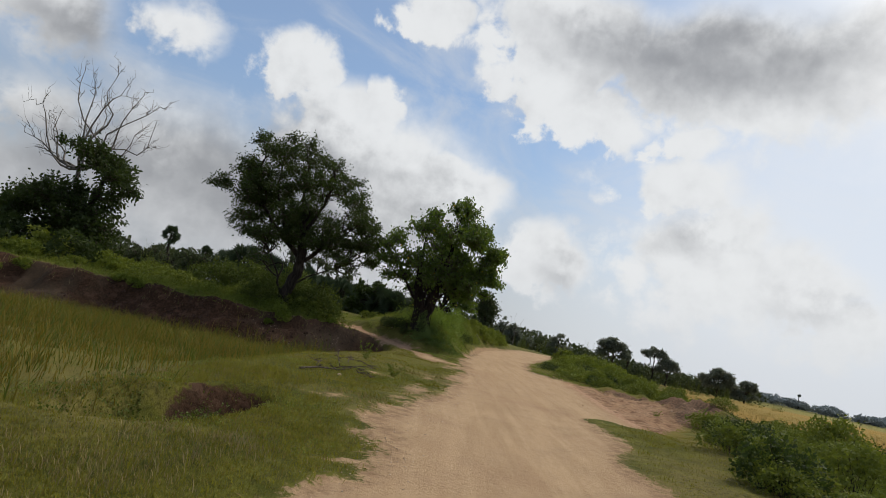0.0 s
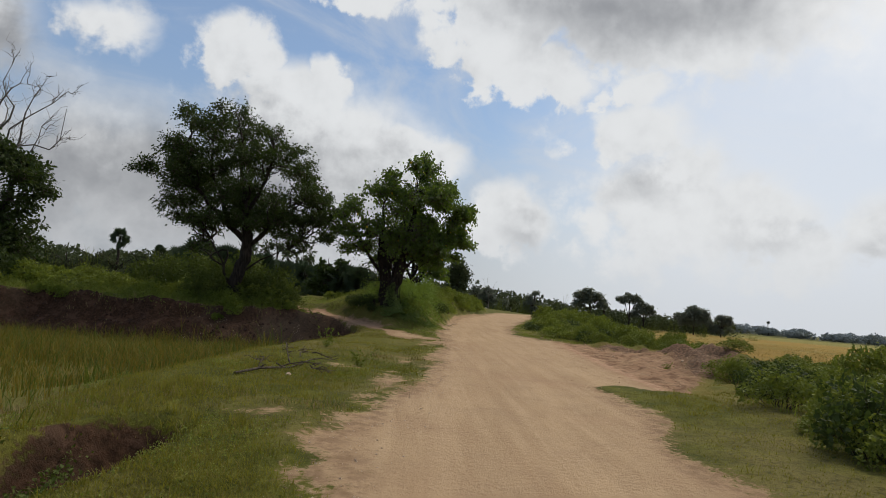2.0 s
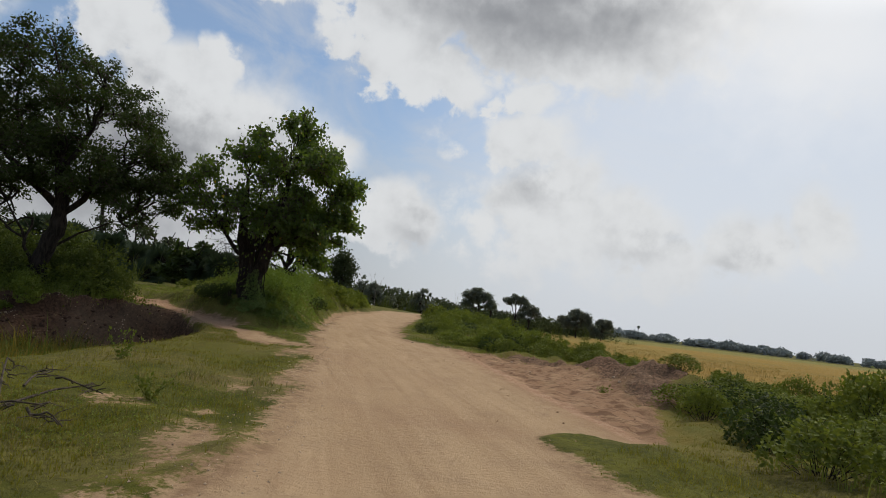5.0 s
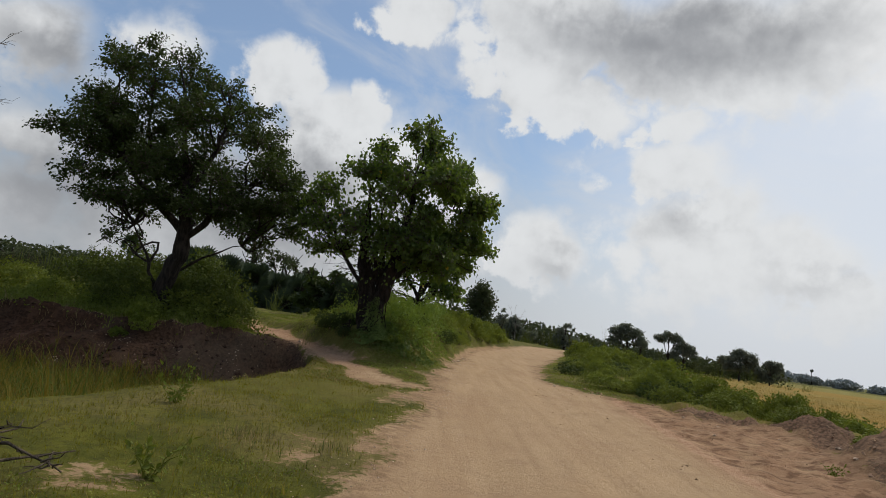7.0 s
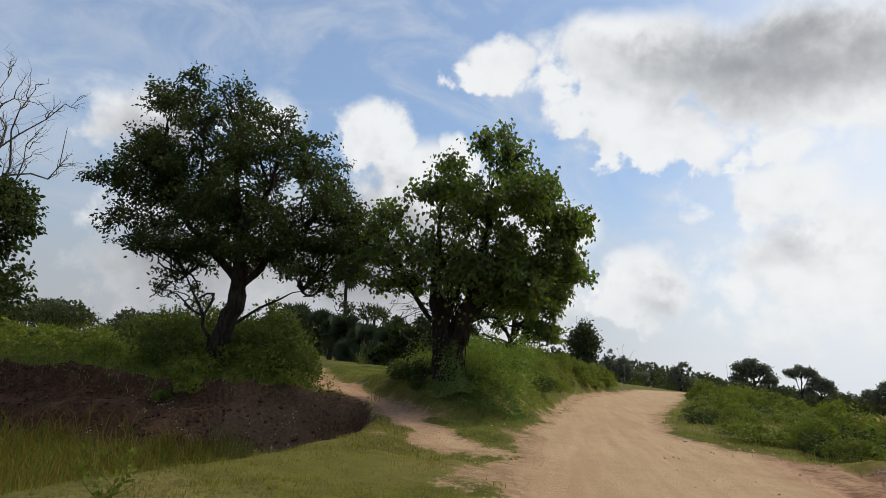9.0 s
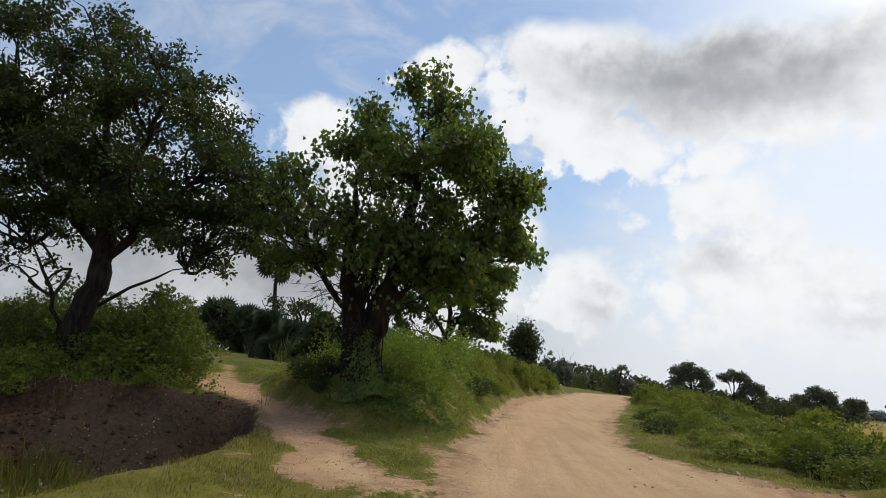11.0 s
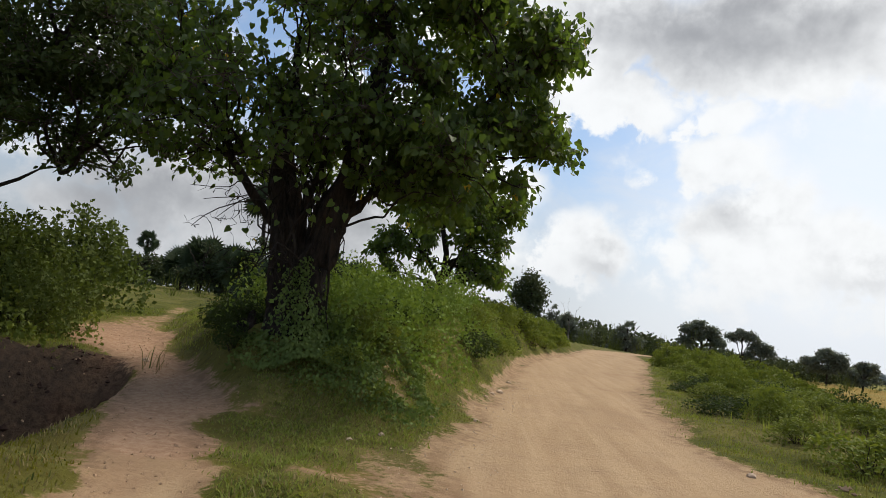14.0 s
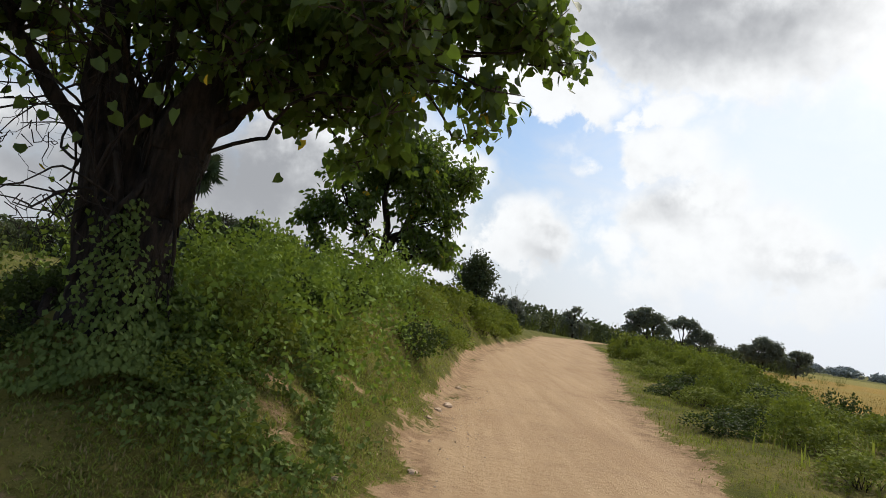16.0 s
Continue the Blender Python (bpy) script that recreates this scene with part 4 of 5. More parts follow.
def dead_tree(base, label, tips, fork, seed, thick=1.0):
    rng = np.random.RandomState(seed)
    tree = thing("dead_tree", *base, label, "tree")
    o, fork = np.array(base), np.array(fork)
    part("trunk", Wood().limb(bent(rng, base, fork, 8, 0.02) - o, thick * np.linspace(0.2, 0.11, 8), 8).mesh("trunk", BARK_PALE), tree)
    for tip in tips:
        tip = np.array(tip, float)
        line = bent(rng, fork, tip, 8, 0.06, -0.25)
        part("limb", Wood().limb(line - o, thick * np.linspace(0.075, 0.012, 8), 6).mesh("limb", BARK_PALE), tree)
        wood = Wood()
        for k in range(7):
            i = rng.randint(2, 8)
            away = unit(line[i] - fork) * 0.9 + rng.normal(0, 0.45, 3) + np.array([0, 0, 0.45])
            end = line[i] + unit(away) * thick * rng.uniform(0.5, 1.3)
            wood.limb(bent(rng, line[i], end, 5, 0.07) - o, thick * np.linspace(0.022, 0.006, 5), 4)
            for q in range(2):
                wood.limb(bent(rng, (line[i] + end) / 2, end + thick * rng.normal(0, 0.35, 3), 4, 0.06) - o, thick * np.linspace(0.012, 0.004, 4), 3)
        part("twigwork", wood.mesh("twigwork", BARK_PALE), tree, kind="stuff")
    return tree


dead_tree((-21.3, 35.6, 1.0), "bare leafless dead tree with spreading grey branches", [(-25.8, 36.4, 9.4), (-24.7, 34.7, 7.4), (-23.7, 35.6, 9.3), (-23.6, 36.4, 12.0), (-21.7, 34.7, 10.9), (-21.2, 35.6, 11.7), (-20.8, 36.4, 11.0), (-18.9, 34.7, 10.8), (-18.3, 35.6, 10.6), (-18.7, 36.4, 9.9), (-18.8, 34.7, 8.5), (-24.2, 35.6, 8.5), (-21.9, 36.4, 10.1)],
    (-21.76, 35.5, 6.12), 5)


# ---- trees further off ----
def far_tree(name, x, y, z_top, wide, flat, seed, label, leaf=LEAF_FAR_HAZED, see_through=1.0, trunk=0.14):
    rng = np.random.RandomState(seed)
    g = ground_at(x, y) - 0.1
    tall = z_top - g
    blobs = []
    for k in range(13):
        u = -1 + 2 * (k + rng.rand()) / 13
        arch = 1 - 0.55 * u * u
        blobs.append((x + 0.4 * wide * u, z_top - wide * 0.13 - tall * flat * (1 - arch * rng.uniform(0.1, 1.0)), wide * rng.uniform(0.13, 0.21)))
    trunks = [([(x, y, g), (x + 0.1, y, g + 0.4 * tall), (x - 0.1, y, g + 0.75 * tall)], [trunk, trunk * 0.8, trunk * 0.4])]
    for k in range(3):
        u = (k - 1) * 0.3 * wide + rng.uniform(-0.2, 0.2)
        trunks.append(([(x, y, g + 0.3 * tall), (x + 0.5 * u, y, g + 0.6 * tall), (x + u, y, g + 0.85 * tall)], [trunk * 0.6, trunk * 0.4, trunk * 0.2]))
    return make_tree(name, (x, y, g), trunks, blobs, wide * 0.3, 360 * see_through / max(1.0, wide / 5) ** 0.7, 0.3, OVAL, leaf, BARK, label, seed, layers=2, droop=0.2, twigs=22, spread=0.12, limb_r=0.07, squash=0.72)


make_tree("lone_tree", (4.5, 76.0, ground_at(4.5, 76.0) - 0.1), [([(4.5, 76, 0.9), (4.5, 76, 3.2), (4.6, 76, 5.8)], [0.16, 0.13, 0.05])],
          [(4.5, 6.4, 0.65), (4.0, 5.6, 0.75), (5.1, 5.7, 0.75), (3.6, 4.7, 0.75), (4.6, 4.8, 0.95), (5.5, 4.9, 0.7), (3.9, 3.7, 0.8), (5.1, 3.8, 0.8), (4.5, 2.9, 0.8)],
          1.0, 620, 0.28, BLADE, LEAF_MID, BARK, "rounded lone tree rising behind the roadside bank", 51, layers=2, droop=0.3, twigs=22, spread=0.25)
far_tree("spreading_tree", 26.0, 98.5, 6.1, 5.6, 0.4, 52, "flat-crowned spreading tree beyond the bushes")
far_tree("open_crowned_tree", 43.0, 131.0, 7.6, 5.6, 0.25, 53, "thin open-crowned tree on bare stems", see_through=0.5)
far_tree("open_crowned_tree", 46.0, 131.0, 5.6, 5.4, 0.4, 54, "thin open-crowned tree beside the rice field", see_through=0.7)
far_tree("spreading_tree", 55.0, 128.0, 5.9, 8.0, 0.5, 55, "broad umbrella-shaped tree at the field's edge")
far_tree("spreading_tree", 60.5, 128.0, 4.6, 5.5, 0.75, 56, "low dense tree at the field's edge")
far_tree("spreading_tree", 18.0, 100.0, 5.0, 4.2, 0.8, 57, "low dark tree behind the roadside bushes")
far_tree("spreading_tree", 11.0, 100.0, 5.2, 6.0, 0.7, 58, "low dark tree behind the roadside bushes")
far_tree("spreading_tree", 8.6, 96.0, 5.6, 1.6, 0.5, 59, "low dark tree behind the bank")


far_tree("thicket_tree", -5.9, 47.0, 4.6, 3.0, 0.9, 120, "dark rounded bushy tree behind the roadside bank", leaf=LEAF_DARK, trunk=0.08)


def palm(x, y, z_top, r, seed, label, fans=34):
    """A fan palm: a straight ringed trunk and a round head of stiff fans."""
    rng = np.random.RandomState(seed)
    g = ground_at(x, y) - 0.1
    tree = thing("palm_tree", x, y, g, label, "palm")
    crown = np.array([0, 0, z_top - r - g])
    if crown[2] > 0.3:
        part("trunk", Wood().limb(bent(rng, (0, 0, 0), crown, 9, 0.01), np.linspace(0.24, 0.17, 9) * rng.uniform(0.95, 1.05, 9), 9).mesh("trunk", BARK), tree)
    v, f, count = [], [], 0
    stalks = Wood()
    for k in range(fans):
        d = unit(rng.normal(0, 1, 3) + np.array([0, 0, 0.35]))
        hub = crown + d * r * rng.uniform(0.35, 0.6)
        stalks.limb(bent(rng, crown, hub, 3, 0.03), (0.03, 0.02, 0.015), 4)
        side = unit(np.cross(d, rng.normal(0, 1, 3)))
        for a in np.linspace(-1.9, 1.9, 15):
            ray = unit(d * math.cos(a) + side * math.sin(a))
            tip = hub + ray * r * 0.55 * (1 - 0.06 * a * a)
            w = np.cross(ray, np.cross(d, side)) * r * 0.045
            v.extend([hub, hub * 0.45 + tip * 0.55 + w, tip + np.array([0, 0, -0.06 * r]), hub * 0.45 + tip * 0.55 - w])
            f.append([count, count + 1, count + 2, count + 3])
            count += 4
    part("stalks", stalks.mesh("stalks", BARK), tree)
    part("fronds", mesh_from("fronds", np.array(v), [np.array(f)], LEAF_PALM, False), tree, kind="stuff")
    return tree


palm(-20.2, 80.0, 13.2, 2.3, 61, "tall fan palm with drooping grey-green head")
palm(-52.5, 118.0, 10.2, 2.0, 62, "tall fan palm standing over distant scrub")
palm(-47.0, 122.0, 8.0, 1.6, 63, "fan palm standing over distant scrub")
for k, (px, py, top, r) in enumerate([(-13.5, 60, 4.9, 1.15), (-11.3, 58, 4.3, 1.25), (-9.5, 58, 4.4, 1.25), (-15.8, 64, 4.9, 1.1), (-12.4, 59, 3.4, 1.2), (-10.2, 57, 3.3, 1.2), (-26.5, 82, 7.4, 2.3), (-23.0, 80, 6.6, 2.2), (-29.5, 84, 6.2, 1.9), (-19.5, 78, 5.2, 2.0), (-16.5, 76, 4.6, 1.9), (-13.0, 74, 5.2, 2.0), (-9.0, 66, 4.6, 1.7), (-5.5, 62, 4.0, 1.5), (-3.6, 46, 3.7, 1.2), (-4.9, 47, 3.9, 1.2), (-2.7, 45.4, 3.4, 1.0)]):
    palm(px, py, top, 1.2 * r, 70 + k, "young bushy fan palm growing low among scrub", 52)
palm(-2.2, 37.0, 2.55, 0.75, 88, "dwarf fan palm behind the overgrown bank", 40)
for k, (px, py, top, wide) in enumerate([(-32, 80, 5.2, 6), (-37, 84, 4.6, 7), (-22, 84, 6.3, 6), (-45, 95, 5.5, 8), (-57, 110, 5.5, 10), (-12, 82, 4.6, 7), (-4, 88, 4.3, 7), (-10.6, 60, 6.0, 4.0), (-25, 79, 6.6, 7.0), (-19.5, 79, 7.8, 6.0), (-16.3, 78, 8.4, 6.0), (-11, 70, 3.8, 4.0), (-70, 115, 6, 11)]):
    far_tree("thicket_tree", px, py, top, wide, 0.85, 90 + k, "low dark rounded tree in the scrub beyond the plateau", leaf=LEAF_MID, see_through=0.34)


def far_woods(name, places, label, leaf, seed, size):
    """A far belt of trees as one sheet of many small leaf clumps."""
    rng = np.random.RandomState(seed)
    at = []
    for x, y, top, wide in places:
        n = int(170 + 36 * wide)
        d = unit(rng.normal(0, 1, (n, 3))) * rng.uniform(0.5, 1.0, (n, 1)) ** 0.5
        d *= 1 + 0.25 * np.sin(4 * d[:, :1] + x) * np.cos(5 * d[:, 2:3] + x)
        at.append(np.array([x, y, ground_at(x, y) + 0.58 * top]) + d * np.array([0.5 * wide, 0.35 * wide, 0.44 * top]))
        low = rng.uniform(-0.5, 0.5, (130, 3)) * np.array([1.5 * wide, 1, 0.62 * top]) + np.array([x, y, ground_at(x, y) + 0.3 * top])
        at.append(low)
    p = np.concatenate(at)
    p[:, 2] = np.maximum(p[:, 2], 0.2)
    v, f = leaves(rng, p, rng.normal(0, 1, p.shape), size * 1.3, LEAFLET)
    return tagged(new(name, mesh_from(name, v, f, leaf)), label, "trees", kind="stuff")


rng = np.random.RandomState(3)
belt = [(x, 330 + 20 * rng.rand() - 0.1 * (x - 100), rng.uniform(3.4, 5.2), rng.uniform(7, 12)) for x in np.arange(60, 420, 6.0)]
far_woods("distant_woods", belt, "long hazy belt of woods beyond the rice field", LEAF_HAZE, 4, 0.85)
belt = [(x, 112 + 12 * rng.rand() + 0.45 * x, rng.uniform(3.4, 4.4) - 0.9 * (x > 44), rng.uniform(5, 8)) for x in np.arange(2, 72, 1.9)]
far_woods("scrub_belt", belt, "dark belt of scrub trees in the middle distance", LEAF_MID, 5, 0.42)
belt = [(x, 150 + 30 * rng.rand(), rng.uniform(4.5, 7.5), rng.uniform(7, 12)) for x in np.arange(-170, 5, 4)]
far_woods("scrub_belt", belt, "dark belt of scrub trees far behind the plateau", LEAF_MID, 6, 0.7)
dead_tree((10.6, 95.0, 1.0), "thin bare sapling far beyond the bend", [(9.6, 95.0, 5.4), (10.2, 95.2, 5.9), (11.3, 95.0, 5.2)], (10.4, 95.0, 3.4), 6, 0.4)
palm(182.0, 328.0, 7.6, 0.9, 64, "tiny distant palm above the woods")
palm(37.0, 128.0, 5.6, 0.8, 65, "small distant palm beside the field trees")


# ---- bushes ----
KINDS = [
    make_bush("bush", 101, 0.95, 1.05, 1900, 0.105, LEAF_BUSH, "dense green leafy bush growing beside the dirt road"),
    make_bush("bush", 102, 0.8, 0.9, 1700, 0.088, LEAF_FRESH, "light green leafy bush growing in the scrub"),
    make_bush("bush", 103, 1.1, 0.95, 1900, 0.11, LEAF_BUSH, "wide green bush with tangled stems"),
    make_bush("bush", 104, 0.7, 1.15, 1900, 0.095, LEAF_BUSH, "upright green bush with thin stems"),
    make_bush("bush", 105, 0.9, 0.7, 1700, 0.1, LEAF_FRESH, "low spreading bright green shrub"),
    make_bush("bush", 106, 1.0, 1.2, 1500, 0.13, LEAF_DARK, "dark green shrub with broad leaves", OVAL),
    make_bush("bush", 107, 0.95, 1.0, 2400, 0.08, LEAF_BUSH, "tangled green bush with small leaves beside the road", clumps=12),
    make_bush("bush", 108, 0.9, 0.85, 2400, 0.076, LEAF_FRESH, "yellow-green small-leaved bush at the roadside", clumps=12),
    make_bush("bush", 109, 1.05, 1.15, 2600, 0.082, LEAF_BUSH, "tall tangled green bush with arching stems", clumps=13),
    make_bush("bush", 111, 1.5, 1.75, 5600, 0.095, LEAF_PLATEAU, "large dense green bush on the plateau beside the footpath", clumps=24),
    make_bush("bush", 112, 1.3, 1.5, 4400, 0.1, LEAF_FRESH, "large rounded green bush beside the dirt road", clumps=18),
    make_bush("bush", 110, 0.9, 0.95, 2200, 0.082, LEAF_DARK, "dark small-leaved bush in the roadside scrub", clumps=11),
]


def plant(kind, x, y, size, rng, tall=1.0):
    m = pose(x, y, ground_at(x, y) - 0.03, 0, 0, rng.uniform(0, 360)) @ Matrix.Diagonal((size, size, size * tall, 1))
    return copy_thing(KINDS[kind], m)


def thicket(rng, n, x0, x1, y0, y1, chance, gap, size, kinds, tall=(0.85, 1.15), far="", level=None):
    """Bushes in a rectangle, no two nearer than gap. far: the label under which they are joined into one far thicket."""
    taken = []
    if far:
        v, f, count = [], [], 0
        for x, y in scatter(rng, n, x0, x1, y0, y1, chance):
            if all((x - a) ** 2 + (y - b) ** 2 > gap * gap for a, b in taken):
                taken.append((x, y))
                me = KINDS[kinds[rng.randint(len(kinds))]].children[1].data
                co = np.zeros(len(me.vertices) * 3, np.float32)
                me.vertices.foreach_get("co", co)
                co = co.reshape(-1, 3)
                ix = np.zeros(len(me.loops), np.int32)
                me.loops.foreach_get("vertex_index", ix)
                corners = me.polygons[0].loop_total
                s, a = rng.uniform(*size), rng.uniform(0, 6.28)
                turned = np.column_stack([co[:, 0] * math.cos(a) - co[:, 1] * math.sin(a), co[:, 0] * math.sin(a) + co[:, 1] * math.cos(a), co[:, 2] * rng.uniform(*tall)])
                v.append(turned * s + np.array([x, y, ground_at(x, y) - 0.03]))
                f.append(ix.reshape(-1, corners) + count)
                count += len(co)
        tagged(new("scrub", mesh_from("scrub", np.concatenate(v), [a for a in f], LEAF_BUSH)), far, "scrub", kind="stuff")
        return
    for x, y in scatter(rng, n, x0, x1, y0, y1, chance):
        if all((x - a) ** 2 + (y - b) ** 2 > gap * gap for a, b in taken):
            taken.append((x, y))
            s, up = rng.uniform(*size), rng.uniform(*tall)
            if level:
                up = max(0.6, min(1.25, min(1.35, max(0.35, (level + rng.normal(-0.12, 0.28) - ground_at(x, y)) / 1.1)) / s))
            plant(kinds[rng.randint(len(kinds))], x, y, s, rng, up)


rng = np.random.RandomState(17)
off_right = lambda x, y: x - right_edge(y)
# right of the road, before the bay
thicket(rng, 260, 4.9, 12.5, 4, 19.5, lambda x, y: (x > np.interp(y, [4, 10, 13, 16, 18, 20], [5.0, 5.2, 6.0, 6.3, 7.3, 8.4])) * 1.0, 0.95, (0.45, 0.85), (6, 7, 8, 11, 8, 11, 6), level=0.85)
# right of the road, beyond the bay
thicket(rng, 700, 5, 15, 27.5, 47, lambda x, y: smooth(1.0, 1.2, off_right(x, y)) * smooth(7.5, 5.0, off_right(x, y)), 1.1, (0.5, 0.9), (7, 6, 8, 6, 7, 11, 8, 11), level=1.22)
thicket(rng, 260, 7, 17, 47, 60, lambda x, y: (off_right(x, y) > 1.0) * smooth(7.5, 5.0, off_right(x, y)), 1.2, (0.7, 1.1), (1, 4, 1, 0), (0.8, 1.1))
thicket(rng, 240, 8.6, 14, 18, 28, lambda x, y: (off_right(x, y) > 1.15) * 0.9, 0.95, (0.5, 0.85), (6, 8, 7, 11, 6), level=0.9)
thicket(rng, 140, 8, 24, 60, 92, lambda x, y: (off_right(x, y) > 1.0) * 1.0, 1.9, (1.1, 1.7), (0, 1, 3), far="dense green scrub beside the far bend of the road")
thicket(rng, 130, 9, 66, 84, 124, lambda x, y: (y > 78 + 0.62 * x) * (y < 94 + 0.62 * x) * 1.0, 2.2, (1.5, 2.3), (0, 3, 8), far="dark scrub round the feet of the far trees")
for x, y, s, k in ((10.6, 17.6, 1.0, 8), (5.6, 10.9, 0.85, 11), (12.6, 17.5, 0.8, 11), (11.0, 36.7, 0.9, 6), (8.6, 29.0, 0.7, 8), (6.6, 12.9, 0.7, 6), (7.6, 12.0, 0.8, 8), (10.4, 11.2, 0.85, 11), (8.3, 31.3, 0.68, 10), (6.8, 34.3, 0.42, 10), (8.6, 42.0, 0.55, 10), (7.4, 38.2, 0.45, 10), (7.2, 29.8, 0.42, 10)):
    plant(k, x, y, s, rng, 1.1)
# the plateau behind the pit
thicket(rng, 420, -26, -4.5, 29.2, 44, lambda x, y: (np.abs(x - path_middle(y)) > np.where(y > 31.5, 3.8, 2.6)) * (y > bank_line(x) + np.interp(x, [-18, -15, -10, -7], [1.5, 3.5, 3.5, 2.2])) * 0.9, 1.4, (0.7, 1.2), (0, 2, 6, 4, 11, 8), (0.55, 0.95))
thicket(rng, 160, -40, -8, 44, 70, lambda x, y: (np.abs(x - path_middle(y)) > 3.0) * 1.0, 2.2, (1.2, 1.9), (0, 1, 3, 4), far="dense green scrub on the plateau")
for x, y, s, k in ((-9.4, 37.8, 1.3, 9), (-11.4, 36.8, 1.2, 9), (-13.2, 37.2, 1.05, 9), (-7.9, 29.9, 0.7, 7), (-6.4, 30.6, 0.7, 6), (-9.2, 30.0, 0.6, 7), (-8.7, 30.7, 0.75, 9), (-6.3, 31.7, 0.9, 9), (-5.6, 31.2, 0.6, 9), (-7.2, 31.9, 0.8, 9), (-18.4, 31.5, 1.3, 5), (-20.3, 32.0, 1.5, 0), (-22.6, 32.4, 1.5, 5), (-16.6, 31.6, 1.0, 1)):
    plant(k, x, y, s, rng, 1.05)
thicket(rng, 60, -11.5, -6.5, 31, 37, lambda x, y: (np.abs(x - path_middle(y)) > 3.2) * 1.0, 1.0, (0.7, 1.0), (6, 7, 8), (0.8, 1.1))
# straggling shrubs on the cut bank
for x, up, s in ((-6.9, 0.1, 0.5), (-7.5, -0.1, 0.35), (-7.2, 0.35, 0.6), (-13.6, 0.2, 0.55), (-14.4, 0.3, 0.45), (-18.6, 0.1, 0.6), (-5.0, 0.3, 0.35), (-19.6, -0.2, 0.4)):
    plant(4, x, float(bank_line(np.array([x]))[0]) + up, s, rng, 1.0)
# the overgrown bank by the road
thicket(rng, 900, -3, 6, 29.4, 44, lambda x, y: (left_edge(y) - x > np.interp(y, [29, 33, 36], [1.5, 0.8, 0.45])) * (left_edge(y) - x < 4.4) * (np.hypot(x + 1.3, y - 30.2) > 0.55) * (x - path_middle(y) > 0.75), 0.95, (0.4, 0.75), (7, 6, 8, 11, 7, 7, 6), (0.7, 1.0))
# dark shrubs crowding the trunk on the path's side
for px, py, size in ((-2.15, 30.95, 0.5), (-1.85, 30.45, 0.42), (-2.6, 31.6, 0.5), (-1.75, 29.95, 0.36), (-1.5, 31.2, 0.5)):
    plant(11, px, py, size, rng, 0.95)
thicket(rng, 200, 0, 6, 44, 56, lambda x, y: (left_edge(y) - x > 0.45) * (left_edge(y) - x < 4.4), 0.95, (0.6, 1.0), (1, 4, 1, 0), (0.7, 1.0))
thicket(rng, 120, 1, 16, 55, 92, lambda x, y: (left_edge(y) - x > 0.8) * (left_edge(y) - x < 6), 1.5, (0.9, 1.5), (0, 1, 3), far="green scrub along the far bank")


# ---- creepers over the bank and up the trunk ----
def creeper(name, n, area, chance, size, lift, leaf, label, seed, shape=LEAFLET):
    """Low leafy growth in rounded swellings over the ground."""
    r = np.random.RandomState(seed)
    p = scatter(r, n, *area, chance)
    swell = lambda x, y: np.clip(0.4 + 3.6 * fbm(x + seed, y, 1.7, 4), 0.0, 1.6)
    s = swell(p[:, 0], p[:, 1])
    p, s = p[s > 0.12], s[s > 0.12]
    gx = (swell(p[:, 0] + 0.05, p[:, 1]) - s) / 0.05 * lift
    gy = (swell(p[:, 0], p[:, 1] + 0.05) - s) / 0.05 * lift
    lift = lift * (np.clip(0.3 + 0.55 * (left_edge(p[:, 1]) - p[:, 0]), 0.3, 1.15) if p[:, 0].max() > 0 else 1.0)
    at = np.column_stack([p, height(p[:, 0], p[:, 1]) + lift * s * (1 - 0.7 * r.rand(len(p)) ** 1.6)])
    v, f = leaves(r, at, r.normal(0, 0.7, at.shape) + np.array([0, -0.2, 0.0]), size, shape, np.column_stack([-gx, -gy, 0 * gx + 1.0]), 0.45)
    return tagged(new(name, mesh_from(name, v, f, leaf)), label, "creeper", kind="stuff")


weedy = lambda x, y: (bare(x, y) < 0.3) * (x - path_middle(y) > 0.5)
creeper("creeper", 34000, (-3.0, 1.6, 28.2, 32), lambda x, y: smooth(0.2, 0.7, left_edge(y) - x) * smooth(4.2, 3.0, left_edge(y) - x) * weedy(x, y) * smooth(28.7, 29.5, y + 0.3 * x) * smooth(2.4, 1.4, np.hypot(x + 0.7, 0.8 * (y - 29.9))), 0.052, 0.2, LEAF_CREEP, "grey-green creeping vines covering the foot of the bank", 7)
creeper("creeper", 92000, (-3.0, 3.5, 28.2, 40), lambda x, y: smooth(0.3, 0.8, left_edge(y) - x) * smooth(4.2, 3.0, left_edge(y) - x) * weedy(x, y) * smooth(29.0, 30.6, y + 0.35 * x) * (0.25 + 0.75 * smooth(0.5, 1.6, left_edge(y) - x)), 0.066, 0.75, LEAF_WEED, "leafy green weeds covering the roadside bank", 17)
creeper("creeper", 40000, (-1, 8, 40, 58), lambda x, y: smooth(0.3, 0.8, left_edge(y) - x) * smooth(4.5, 3.0, left_edge(y) - x), 0.09, 0.45, LEAF_FRESH, "bright green weeds along the top of the bank", 8)
creeper("low_weeds", 40000, (-26, -2.6, 27.8, 34), lambda x, y: (np.abs(x - path_middle(y)) > 0.95) * smooth(-0.1, 0.5, y - bank_line(x)) * smooth(4.2, 1.0, y - bank_line(x)) * (np.abs(x - path_middle(y)) > 0.8), 0.07, 0.4, LEAF_BUSH, "low green weeds along the rim of the cut bank", 9)
